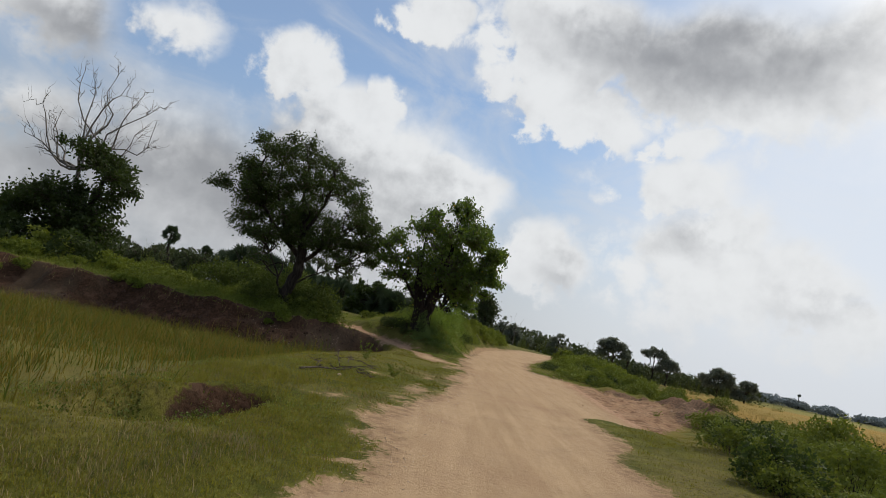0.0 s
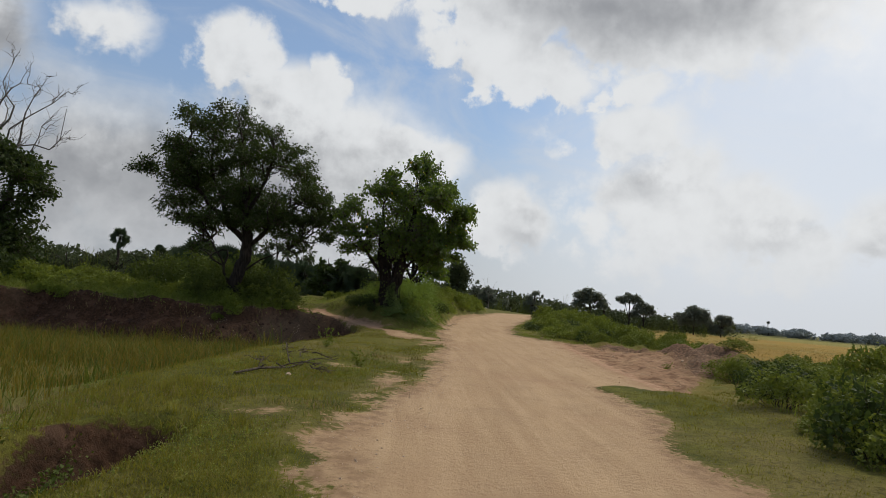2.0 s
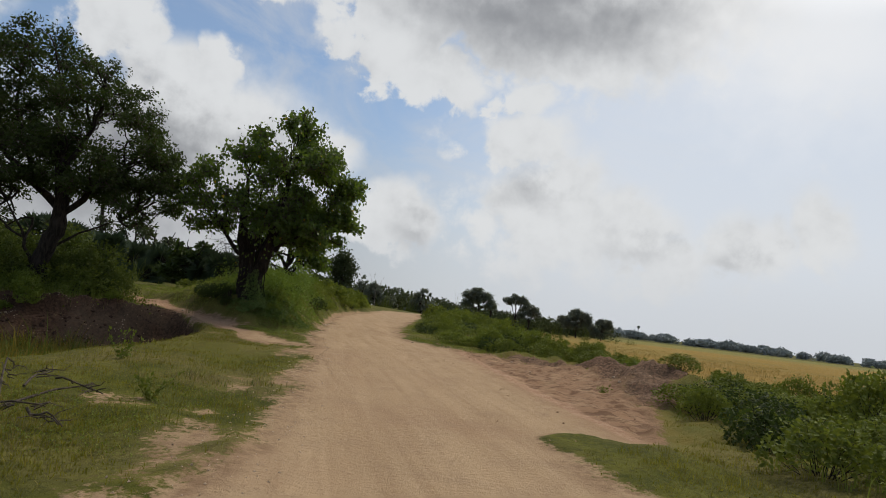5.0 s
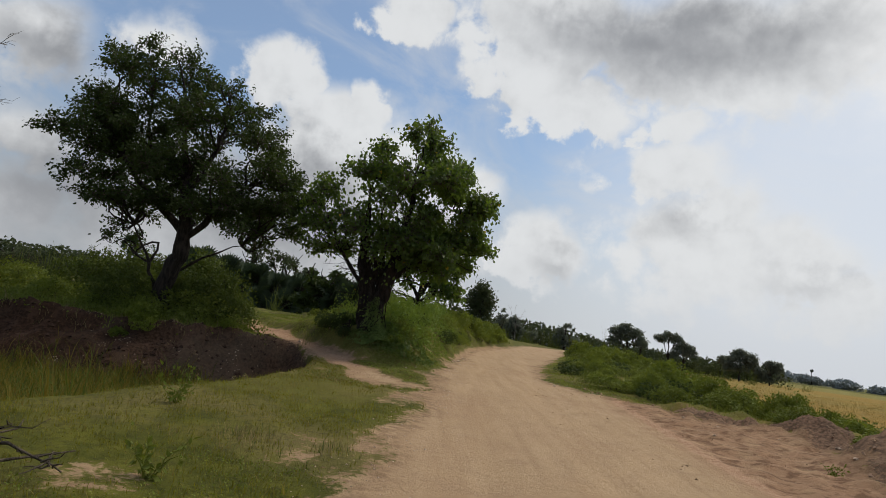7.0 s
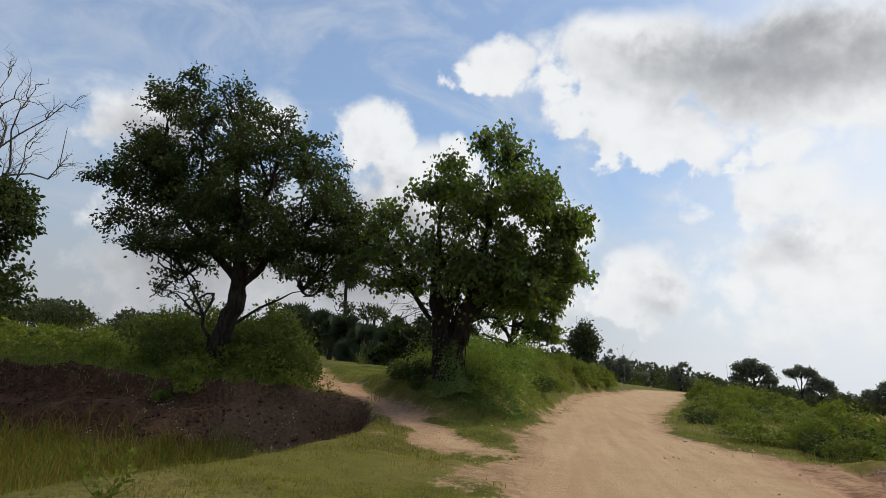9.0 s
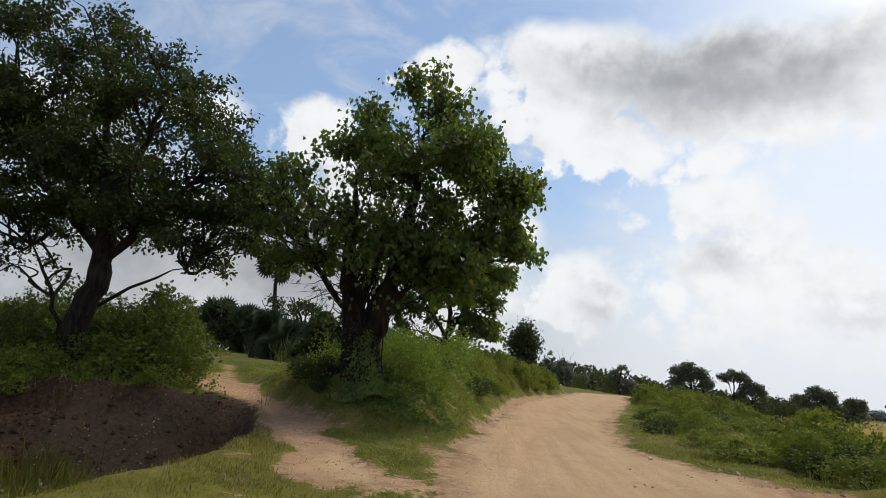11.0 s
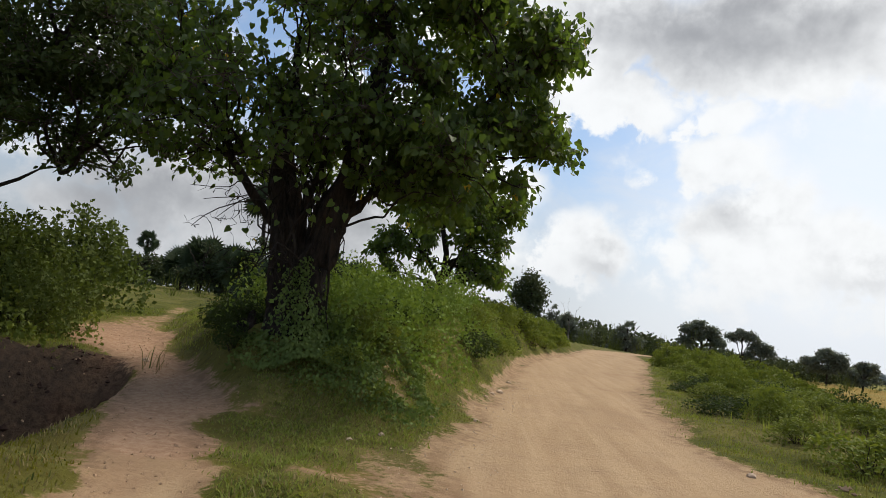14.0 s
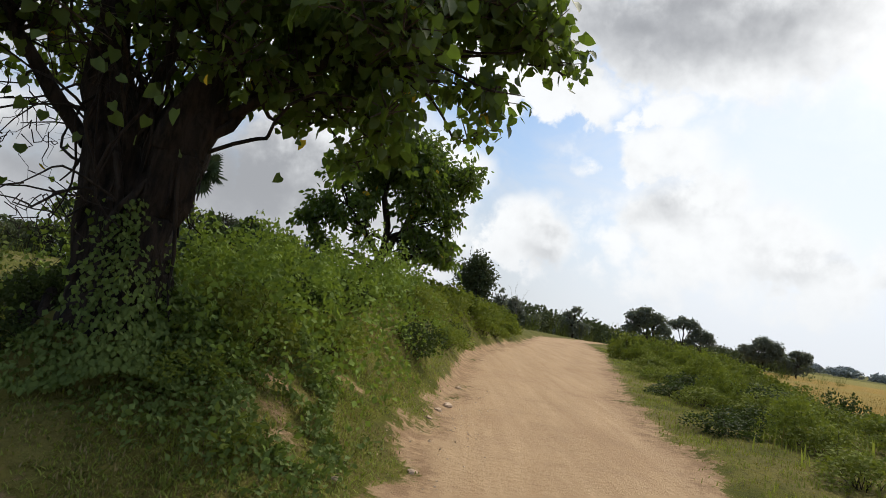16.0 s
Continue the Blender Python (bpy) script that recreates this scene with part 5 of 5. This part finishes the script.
creeper("low_weeds", 30000, (-4.8, -2.0, 6.0, 10.5), lambda x, y: smooth(1.2, 0.8, np.hypot(hollow(x, y)[0] / 0.75, hollow(x, y)[1] / 1.7)) * smooth(1.0, 0.4, hollow(x, y)[1] + 0.9 * hollow(x, y)[0]), 0.036, 0.25, LEAF_PLATEAU, "green weeds in a small hollow in the turf", 10)


def trunk_vine():
    r = np.random.RandomState(77)
    n = 4200
    a, h = r.normal(-0.55, 0.8, n), r.rand(n) ** 2.0
    a = np.where(np.cos(a) < -0.25, -a * 0.4 - 0.3, a)
    rad = 0.42 - 0.14 * h + 0.5 * (1 - h) ** 2.5 + r.normal(0, 0.05, n)
    at = np.column_stack([-1.15 + rad * np.cos(a), 30.15 + rad * np.sin(a), 1.1 + 1.2 * h + 0.1 * np.sin(5 * a)])
    v, f = leaves(r, at, np.column_stack([0.4 * np.cos(a), 0.4 * np.sin(a), -0.8 + 0 * a]) + r.normal(0, 0.4, (n, 3)), 0.052, LEAFLET, np.column_stack([np.cos(a), np.sin(a), 0.5 + 0 * a]), 0.5)
    tagged(new("trunk_vine", mesh_from("trunk_vine", v, f, LEAF_CREEP)), "leafy vine climbing the foot of the forked tree", "vine", kind="stuff")


trunk_vine()
for one in KINDS:
    for ob in (*one.children_recursive, one):
        bpy.data.objects.remove(ob)


# ---- grass ----
rng = np.random.RandomState(29)
turf = lambda x, y: np.clip(1 - 2.0 * bare(x, y) - cut_earth(x, y) - smooth(1.1, 0.8, np.hypot(hollow(x, y)[0] / 0.75, hollow(x, y)[1] / 1.8)), 0, 1)
clumped = lambda x, y: np.clip(0.55 + 1.6 * fbm(x, y, 0.6, 4), 0.05, 1)
left = scatter(rng, 66000, -4.4, 1.3, 3.5, 31, lambda x, y: turf(x, y) * clumped(x, y) * smooth(34, 8, y) * smooth(24.5, 23.5, y) * (left_edge(y) > x))
grass("verge_grass", left, (0.03, 0.1), 4, 0.06, 0.0042, GRASS_GREEN, "short patchy green grass on the road verge", 1, 1.1)
fine = scatter(rng, 34000, -4.6, 0.4, 4.0, 12.5, lambda x, y: turf(x, y) * np.clip(clumped(x, y) + 0.15, 0, 1) * smooth(13, 7, y) * (left_edge(y) > x))
grass("verge_grass", fine, (0.02, 0.07), 5, 0.05, 0.003, GRASS_GREEN, "fine short grass thick on the road verge", 21, 1.4)
island = scatter(rng, 52000, -3.2, 1.9, 22.5, 34, lambda x, y: turf(x, y) * np.clip(clumped(x, y) + 0.25, 0, 1) * smooth(22.8, 24, y) * (left_edge(y) > x) * smooth(3.0, 1.5, left_edge(y) - x) * (x > path_middle(y)))
grass("dry_grass", island[::3], (0.02, 0.07), 4, 0.05, 0.005, GRASS_DRY, "thin dry grass in the turf under the forked tree", 20, 0.9)
grass("verge_grass", island, (0.02, 0.06), 4, 0.05, 0.006, GRASS_LUSH, "short green turf between the road and the footpath", 13, 1.7)
strip = scatter(rng, 26000, -3.6, 0.4, 22.5, 31, lambda x, y: turf(x, y) * clumped(x, y) * smooth(22.8, 24, y) * (x < path_middle(y)))
grass("verge_grass", strip[::2], (0.02, 0.07), 4, 0.05, 0.006, GRASS_GREEN, "thin green grass between the footpath and the pit", 15, 0.8)
grass("dry_grass", strip[1::4], (0.02, 0.09), 4, 0.05, 0.005, GRASS_DRY, "thin dry grass between the footpath and the pit", 19, 0.8)
right = scatter(rng, 58000, 2.8, 9.5, 5, 40, lambda x, y: turf(x, y) * np.clip(clumped(x, y) + 0.2, 0, 1) * smooth(50, 8, y) * (x > right_edge(y) - 0.1))
grass("verge_grass", right, (0.02, 0.06), 4, 0.06, 0.0045, GRASS_GREEN, "short green grass between the road and the bushes", 2, 1.2)
straw = scatter(rng, 30000, -4.5, 1.2, 3.5, 27, lambda x, y: turf(x, y) * smooth(0.08, 0.3, fbm(x + 9, y, 0.45, 3)) * smooth(26, 23, y) * (left_edge(y) > x))
grass("dry_grass", straw, (0.04, 0.14), 5, 0.06, 0.0032, GRASS_DRY, "dry straw-coloured grass on the verge", 3, 0.7)
gold = scatter(rng, 16000, -20, -3.4, 3.5, 25.5, lambda x, y: smooth(-3.4, -5.8, x + 4 * fbm(x, y, 0.2, 3)) * np.clip(0.6 + 1.3 * fbm(x, y, 0.35, 3), 0.1, 1) * smooth(45, 8, y - 0.6 * x) * smooth(-21, -13, x + 8 * fbm(x, y, 0.2, 3)) * smooth(2.5, 8, y + 5 * fbm(x, y, 0.2, 3)) * smooth(26, 21, y + 5 * fbm(x, y, 0.2, 3)))
grass("tall_grass", gold, (0.15, 0.5), 6, 0.14, 0.007, GRASS_GOLD, "tall golden-green grass filling the low ground", 4, 1.3)
floor = scatter(rng, 12000, -16, -2.2, 15, 28, lambda x, y: (1 - cut_earth(x, y)) * smooth(-17, -11, x + 6 * fbm(x, y, 0.2, 3)) * smooth(15, 20, y + 6 * fbm(x, y, 0.2, 3)) * smooth(0.5, 1.6, rim(y) - x) * smooth(bank_line(x) - 0.2, bank_line(x) - 1.0, y) * np.clip(1 - smooth(26.8, 28.0, y) * smooth(-7, -4.5, x), 0, 1) * 0.8)
grass("pit_grass", floor, (0.2, 0.7), 6, 0.12, 0.007, GRASS_GOLD, "rank golden-green grass on the floor of the pit", 5, 1.2)
near_path = scatter(rng, 9000, -9, -2.0, 29, 44, lambda x, y: smooth(0.2, 0.5, y - bank_line(x)) * (bare(x, y) < 0.2) * (np.abs(x - path_middle(y)) < 3.4))
grass("plateau_grass", near_path, (0.03, 0.1), 5, 0.08, 0.007, GRASS_LUSH, "short green grass beside the footpath", 14, 0.8)
top = scatter(rng, 10000, -24, -2.4, 28.2, 46, lambda x, y: (np.abs(x - path_middle(y)) > 2.6) * smooth(0.2, 0.5, y - bank_line(x)) * (1 - bare(x, y)) * smooth(60, 20, y - 0.4 * x))
grass("plateau_grass", top, (0.1, 0.32), 5, 0.1, 0.009, GRASS_LUSH, "green grass on the plateau behind the pit", 6, 0.5)
bank = scatter(rng, 34000, -2.6, 4, 26.6, 44, lambda x, y: turf(x, y) * smooth(0.0, 0.3, left_edge(y) - x) * smooth(2.6, 1.2, left_edge(y) - x) * smooth(48, 28, y))
grass("bank_grass", bank, (0.03, 0.075), 5, 0.07, 0.006, GRASS_LUSH, "green grass mixed with weeds on the bank", 7, 1.8)
lip = scatter(rng, 10000, 3, 12, 26.5, 60, lambda x, y: smooth(0.1, 0.5, x - right_edge(y)) * smooth(2.2, 1.2, x - right_edge(y)))
grass("verge_grass", lip, (0.03, 0.1), 8, 0.1, 0.007, GRASS_LUSH, "green grass at the foot of the roadside bushes", 8, 0.6)
rice = scatter(rng, 4600, 13, 60, 8, 95, lambda x, y: on_field(x, y) * smooth(120, 30, np.hypot(x, y - 20)))
grass("rice_crop", rice, (0.12, 0.28), 6, 0.3, 0.012, GRASS_RICE, "ripe golden rice stalks standing in the field", 9, 0.5, "crop")
rough = scatter(rng, 4000, 6, 24, 4, 60, lambda x, y: smooth(1.0, 2.0, x - right_edge(y)) * (1 - on_field(x, y)))
grass("rough_grass", rough, (0.12, 0.35), 6, 0.14, 0.009, GRASS_LUSH, "rough tall grass among the bushes by the field", 10, 0.5)

patchy = lambda x, y, k: smooth(0.02, 0.16, fbm(x + k, y, 0.5, 4))
tussock = scatter(rng, 2600, -4.4, 1.2, 3.5, 14, lambda x, y: turf(x, y) * patchy(x, y, 31) * (left_edge(y) - 0.3 > x))
grass("tussocks", tussock, (0.06, 0.2), 14, 0.05, 0.0035, GRASS_GREEN, "knee-low green tussocks dotted over the verge", 16, 1.2)
tussock = scatter(rng, 1800, 3.0, 7.5, 5, 20, lambda x, y: turf(x, y) * patchy(x, y, 57) * (x > right_edge(y) + 0.3))
grass("tussocks", tussock, (0.05, 0.13), 14, 0.07, 0.004, GRASS_GREEN, "low green tussocks between the road and the bushes", 17, 1.2)
creeper("low_weeds", 60000, (-4.6, 0.6, 3.5, 17), lambda x, y: turf(x, y) * smooth(0.0, 0.12, fbm(x + 70, y, 0.4, 4)) * (left_edge(y) - 0.4 > x), 0.022, 0.06, LEAF_BUSH, "small-leaved green herbs in patches on the verge", 18)
hang = scatter(rng, 1300, -24, -2.8, 27, 31, lambda x, y: smooth(-0.25, 0.1, y - bank_line(x)) * smooth(0.5, 0.2, y - bank_line(x)) * smooth(-0.05, 0.2, fbm(x, y, 0.5, 3)))
grass("dry_grass", hang, (0.12, 0.4), 7, 0.1, 0.006, GRASS_DRY, "dry brown weeds hanging over the edge of the cut bank", 11, 1.3)
slope = scatter(rng, 500, -24, -2.8, 26, 31, lambda x, y: smooth(-1.3, -0.9, y - bank_line(x)) * smooth(0.0, -0.2, y - bank_line(x)) * smooth(0.05, 0.25, fbm(x + 3, y, 0.7, 3)))
grass("dry_grass", slope, (0.06, 0.25), 6, 0.12, 0.006, GRASS_DRY, "thin dry weeds rooted in the cut bank", 12, 1.2)


# ---- small things ----
def stone(x, y, size, seed):
    r = np.random.RandomState(seed)
    bm = bmesh.new()
    bmesh.ops.create_icosphere(bm, subdivisions=2, radius=size)
    for v in bm.verts:
        v.co *= 1 + 0.5 * (noise.noise(v.co / size * 1.3 + Vector((seed, 0, 0))))
        v.co.z *= 0.6
    me = bpy.data.meshes.new("stone")
    bm.to_mesh(me)
    bm.free()
    me.materials.append(STONE)
    ob = new("stone", me)
    ob.matrix_world = pose(x, y, ground_at(x, y) + size * 0.2, 0, 0, r.uniform(0, 360))
    return tagged(ob, "small pale stone lying at the road's edge", "stone", "roadside stones")


r = np.random.RandomState(8)
for k, (x, y, s) in enumerate([(1.74, 33.5, 0.07), (1.62, 33.0, 0.05), (1.5, 32.2, 0.04), (1.95, 35.2, 0.05), (0.25, 28.0, 0.03), (0.5, 28.3, 0.035), (-2.4, 31.3, 0.05), (-3.1, 30.4, 0.05), (4.33, 29.1, 0.05), (6.6, 25.6, 0.04), (7.0, 24.7, 0.04), (7.9, 24.0, 0.03), (6.2, 23.0, 0.03), (-2.0, 14.2, 0.05), (1.4, 30.2, 0.04), (0.9, 29.4, 0.03), (8.2, 22.6, 0.05), (7.6, 21.2, 0.04)]):
    stone(x, y, s, k)


def crumbs(name, xy, size, mat, label, seed):
    """Many small lumps of earth or stone as one sheet of bits."""
    rr = np.random.RandomState(seed)
    n = len(xy)
    pts = np.array([(1, 0, 0), (-0.5, 0.9, 0), (-0.6, -0.8, 0), (0.1, 0.1, 0.8), (0, 0, -0.5)])
    tri = np.array([(0, 1, 3), (1, 2, 3), (2, 0, 3), (1, 0, 4), (2, 1, 4), (0, 2, 4)])
    s = size * rr.uniform(0.3, 1.0, n) ** 1.6
    a = rr.uniform(0, 2 * np.pi, n)
    c, q = np.cos(a)[:, None], np.sin(a)[:, None]
    v = np.stack([pts[None, :, 0] * c - pts[None, :, 1] * q, pts[None, :, 0] * q + pts[None, :, 1] * c, np.repeat(pts[None, :, 2], n, 0)], -1)
    v = v * rr.uniform(0.7, 1.3, (n, 5, 1)) * s[:, None, None]
    v += np.column_stack([xy, height(xy[:, 0], xy[:, 1]) + 0.2 * s])[:, None]
    f = (np.arange(n)[:, None, None] * 5 + tri[None]).reshape(-1, 3)
    return tagged(new(name, mesh_from(name, v.reshape(-1, 3), [f], mat, False)), label, "clods", kind="stuff")


bay = scatter(r, 1500, 3.2, 9.8, 15, 28, lambda x, y: smooth(0.3, 0.8, right_edge(y) - x + 1.0) * (0.05 + 0.9 * smooth(0.0, 0.25, fbm(x, y, 0.7, 3))))
crumbs("earth_clods", bay[::2], 0.025, CLOD, "crumbled clods of earth scattered in the sandy bay", 1)
ridge = scatter(r, 2500, 5, 11, 18.5, 29, lambda x, y: smooth(0.9, 0.2, np.abs(x - right_edge(y) - 0.3)) * smooth(-0.1, 0.2, fbm(x, y, 1.1, 3)) * 0.7)
crumbs("earth_clods", ridge, 0.05, CLOD, "crumbled brown clods along the heaped edge of the bay", 4)
edge = scatter(r, 5000, -1.4, 2.6, 5, 36, lambda x, y: smooth(0.7, 0.2, np.abs(x - left_edge(y))))
crumbs("gravel", edge, 0.016, STONE, "loose gravel along the road's edge", 2)
grit = scatter(r, 6000, -5.5, 1, 24, 36, lambda x, y: smooth(0.9, 0.4, np.abs(x - path_middle(y))) * smooth(0.4, 0.7, bare(x, y)))
crumbs("gravel", grit, 0.018, CLOD, "loose grit and small stones on the footpath", 6)
chips = scatter(r, 2200, -8.5, -2.8, 25.6, 30, lambda x, y: cut_earth(x, y) * smooth(-0.05, 0.15, fbm(x, y, 1.2, 3)) * smooth(1.3, 2.2, rim(y) - x))
near_end = scatter(r, 3600, -5.4, -2.2, 27.0, 31.2, lambda x, y: smooth(0.3, 0.7, cut_earth(x, y)) * (bare(x, y) < 0.15) * smooth(-0.1, 0.12, fbm(x + 2, y, 1.4, 3)))
crumbs("earth_clods", near_end[::2], 0.045, PIT_CLOD, "broken red-brown earth at the end of the pit", 8)
crumbs("earth_clods", near_end[1::4], 0.03, CLOD, "pale crumbs of earth fallen from the footpath's edge", 9)
crumbs("stone_chips", chips, 0.03, STONE, "pale stone chips on the pit's cut bank", 3)


rubble = scatter(r, 5200, -16, -2.6, 25.4, 30.4, lambda x, y: cut_earth(x, y) * smooth(0.5, 1.0, rim(y) - x) * (0.15 + 0.85 * smooth(-0.05, 0.12, fbm(x + 5, y, 0.9, 3))))
crumbs("earth_clods", rubble, 0.075, PIT_CLOD, "crumbled red-brown clods fallen from the cut bank", 7)


def fallen_branch():
    r = np.random.RandomState(12)
    ob = thing("fallen_branch", -2.6, 14.2, 0.2, "dry grey fallen branch lying on the grass", "branch")
    o = np.array(ob.location)
    on = lambda x, y, up: np.array([x, y, ground_at(x, y) + up])
    line = [on(-2.75, 13.7, 0.03), on(-2.5, 14.3, 0.06), on(-2.1, 14.85, 0.03), on(-1.85, 15.6, 0.08), on(-1.6, 16.1, 0.1)]
    part("stem", Wood().limb(np.array(line) - o, [0.022, 0.02, 0.017, 0.012, 0.005], 7).mesh("stem", BARK_TWIG), ob)
    for a, b in [((-2.45, 14.3, 0.1), (-2.7, 15.0, 0.14)), ((-2.15, 14.9, 0.14), (-2.4, 16.0, 0.2)), ((-2.3, 14.6, 0.12), (-1.55, 14.5, 0.15)), ((-1.85, 15.6, 0.2), (-1.35, 15.5, 0.1)), ((-2.0, 15.2, 0.16), (-2.1, 16.2, 0.22)), ((-1.7, 14.5, 0.13), (-1.3, 14.2, 0.05))]:
        p, q = on(*a), on(*b)
        w = Wood().limb(bent(r, p, q, 6, 0.06) - o, np.linspace(0.014, 0.005, 6), 5)
        for k in range(8):
            m = p + (q - p) * r.uniform(0.3, 0.9)
            w.limb(bent(r, m, m + r.normal(0, 0.11, 3) * np.array([1, 1, 0.35]) + np.array([0, 0, 0.01]), 4, 0.08) - o, np.linspace(0.008, 0.003, 4), 4)
        part("twig", w.mesh("twig", BARK_TWIG), ob)


fallen_branch()


def stump():
    r = np.random.RandomState(4)
    x, y = -1.72, 30.3
    g = ground_at(x, y)
    ob = thing("tree_stump", x, y, g - 0.05, "dark broken stump of several stubs beside the forked trunk", "stump")
    for k, (dx, dy, tall, thick) in enumerate(((0, 0, 0.26, 0.07), (0.14, 0.06, 0.17, 0.06), (-0.13, 0.02, 0.12, 0.08), (0.05, -0.12, 0.1, 0.06))):
        line = bent(r, (dx, dy, -0.05), (1.3 * dx + 0.03, 1.2 * dy, tall), 6, 0.05)
        part("stub", Wood().limb(line, thick * np.array([1.5, 1.2, 1.0, 0.95, 0.7, 0.15]), 12, 0.3, k).mesh("stub", BARK_OLD), ob)


stump()


def sprig(x, y, tall, seed, mat, label):
    """A small leafy weed with several upright stems."""
    r = np.random.RandomState(seed)
    ob = thing("weed", x, y, ground_at(x, y), label, "weed", "weeds on the verge")
    wood, at, along = Wood(), [], []
    for k in range(7):
        wide = 0.16 * min(1.0, tall / 0.3)
        tip = np.array([r.normal(0, wide), r.normal(0, wide), tall * r.uniform(0.6, 1)])
        line = bent(r, (0, 0, -0.02), tip, 6, 0.05)
        wood.limb(line, np.linspace(0.006, 0.002, 6), 4)
        for q in range(14):
            i = r.randint(1, 6)
            at.append(line[i] + r.normal(0, 0.015, 3))
            along.append(r.normal(0, 1, 3) + np.array([0, 0, 0.5]))
    part("stems", wood.mesh("stems", mat), ob)
    v, f = leaves(r, np.array(at), np.array(along), min(0.07, 0.3 * tall), BLADE)
    part("foliage", mesh_from("foliage", v, f, mat), ob, kind="stuff")


sprig(-2.03, 19.0, 0.55, 1, LEAF_FRESH, "small leafy green weed at the pit's rim")
sprig(-1.0, 16.1, 0.35, 2, LEAF_BUSH, "small dark leafy weed on the verge")
sprig(0.2, 29.2, 0.25, 4, LEAF_FRESH, "pale green weed in the shaded grass")
sprig(-3.6, 25.0, 0.5, 5, LEAF_FRESH, "thin green weed in the pit")
sprig(-2.4, 23.0, 0.45, 6, GRASS_DRY, "dry weed stalks at the pit's rim")
sprig(6.9, 20.6, 0.15, 7, LEAF_BUSH, "tiny green weed in the sand")


# ---- small parts of the roadside tree ----
def tree_parts():
    r = np.random.RandomState(91)
    o = np.array(ROADSIDE.location)
    for k in range(18):
        a = r.uniform(0, 6.28)
        foot = np.array([-1.2 + 0.36 * math.cos(a), 30.15 + 0.36 * math.sin(a), 0.9])
        top = np.array([-1.12 + 0.3 * math.cos(a + 0.5), 30.15 + 0.25 * math.sin(a + 0.5), r.uniform(2.4, 3.2)])
        part("vine_stem", Wood().limb(bent(r, foot, top, 12, 0.05) - o, np.linspace(0.06, 0.025, 12) * r.uniform(0.5, 1.2), 6).mesh("vine_stem", BARK), ROADSIDE)
    for k in range(18):
        a = r.uniform(2.4, 4.9)
        start = np.array([-1.1 + 0.4 * math.cos(a), 30.1 + 0.4 * math.sin(a), r.uniform(2.3, 3.4)])
        end = start + np.array([math.cos(a) * r.uniform(0.5, 1.3), math.sin(a) * r.uniform(0.3, 1.0), r.uniform(-0.4, 0.5)])
        w = Wood().limb(bent(r, start, end, 9, 0.07, 0.15) - o, np.linspace(0.014, 0.004, 9), 5)
        for q in range(4):
            m = start + (end - start) * r.uniform(0.4, 1.0)
            w.limb(bent(r, m, m + r.normal(0, 0.2, 3) + np.array([0, 0, -0.15]), 6, 0.1) - o, np.linspace(0.006, 0.002, 6), 4)
        part("bare_twig", w.mesh("bare_twig", BARK), ROADSIDE)
    for k in range(64):
        a, q = r.uniform(0, 6.28), r.uniform(0.12, 0.36)
        top = np.array([-1.15 + 1.4 * q * math.cos(a), 30.15 + q * math.sin(a), r.uniform(2.9, 4.0)])
        low = top + np.array([r.normal(0, 0.12), r.normal(0, 0.1), -r.uniform(0.4, 1.5)])
        part("hanging_vine", Wood().limb(bent(r, top, low, 9, 0.05) - o, np.linspace(0.016, 0.006, 9) * r.uniform(0.6, 1.5), 5).mesh("hanging_vine", BARK_OLD), ROADSIDE)
    shapes = []
    for mat in (LEAF_HEART, YELLOW):
        v, f = leaves(np.random.RandomState(1), np.zeros((1, 3)), np.array([[0, 1.0, 0]]), 1.0, HEART)
        shapes.append(mesh_from("leaf", v, f, mat))
    spots = []
    for k in range(260):
        a, h = r.uniform(2.6, 6.6), r.uniform(2.7, 5.6)
        wide = 2.3 if h > 3.6 else 1.3 + (h - 2.7)
        q = math.sqrt(r.rand())
        spots.append((-0.7 + wide * math.cos(a) * q, 30.2 + 1.8 * math.sin(a) * (0.6 + 0.4 * q), h, 0))
    spots += [(-1.62, 29.7, 2.5, 1), (0.35, 29.2, 2.85, 1), (-0.1, 28.6, 3.0, 1), (1.2, 29.5, 4.6, 1), (-1.9, 29.4, 4.2, 1), (-1.8, 29.6, 2.35, 0), (-1.95, 29.7, 2.6, 0), (-1.7, 29.55, 2.6, 0)]
    limbs = [b for b in ROADSIDE.children if b.name.startswith("limb")]
    for x, y, z, tint in spots:
        bough = min(limbs, key=lambda b: (b.data.vertices[-1].co + ROADSIDE.location - Vector((x, y, z))).length)
        ob = part("leaf", shapes[tint], bough, "yellowed heart-shaped leaf" if tint else "")
        ob.matrix_local = Matrix.Translation(Vector((x, y, z)) - ROADSIDE.location) @ pose(0, 0, 0, r.normal(-70, 25), r.normal(0, 30), r.uniform(0, 360)) @ Matrix.Scale(r.uniform(0.075, 0.115), 4)


tree_parts()
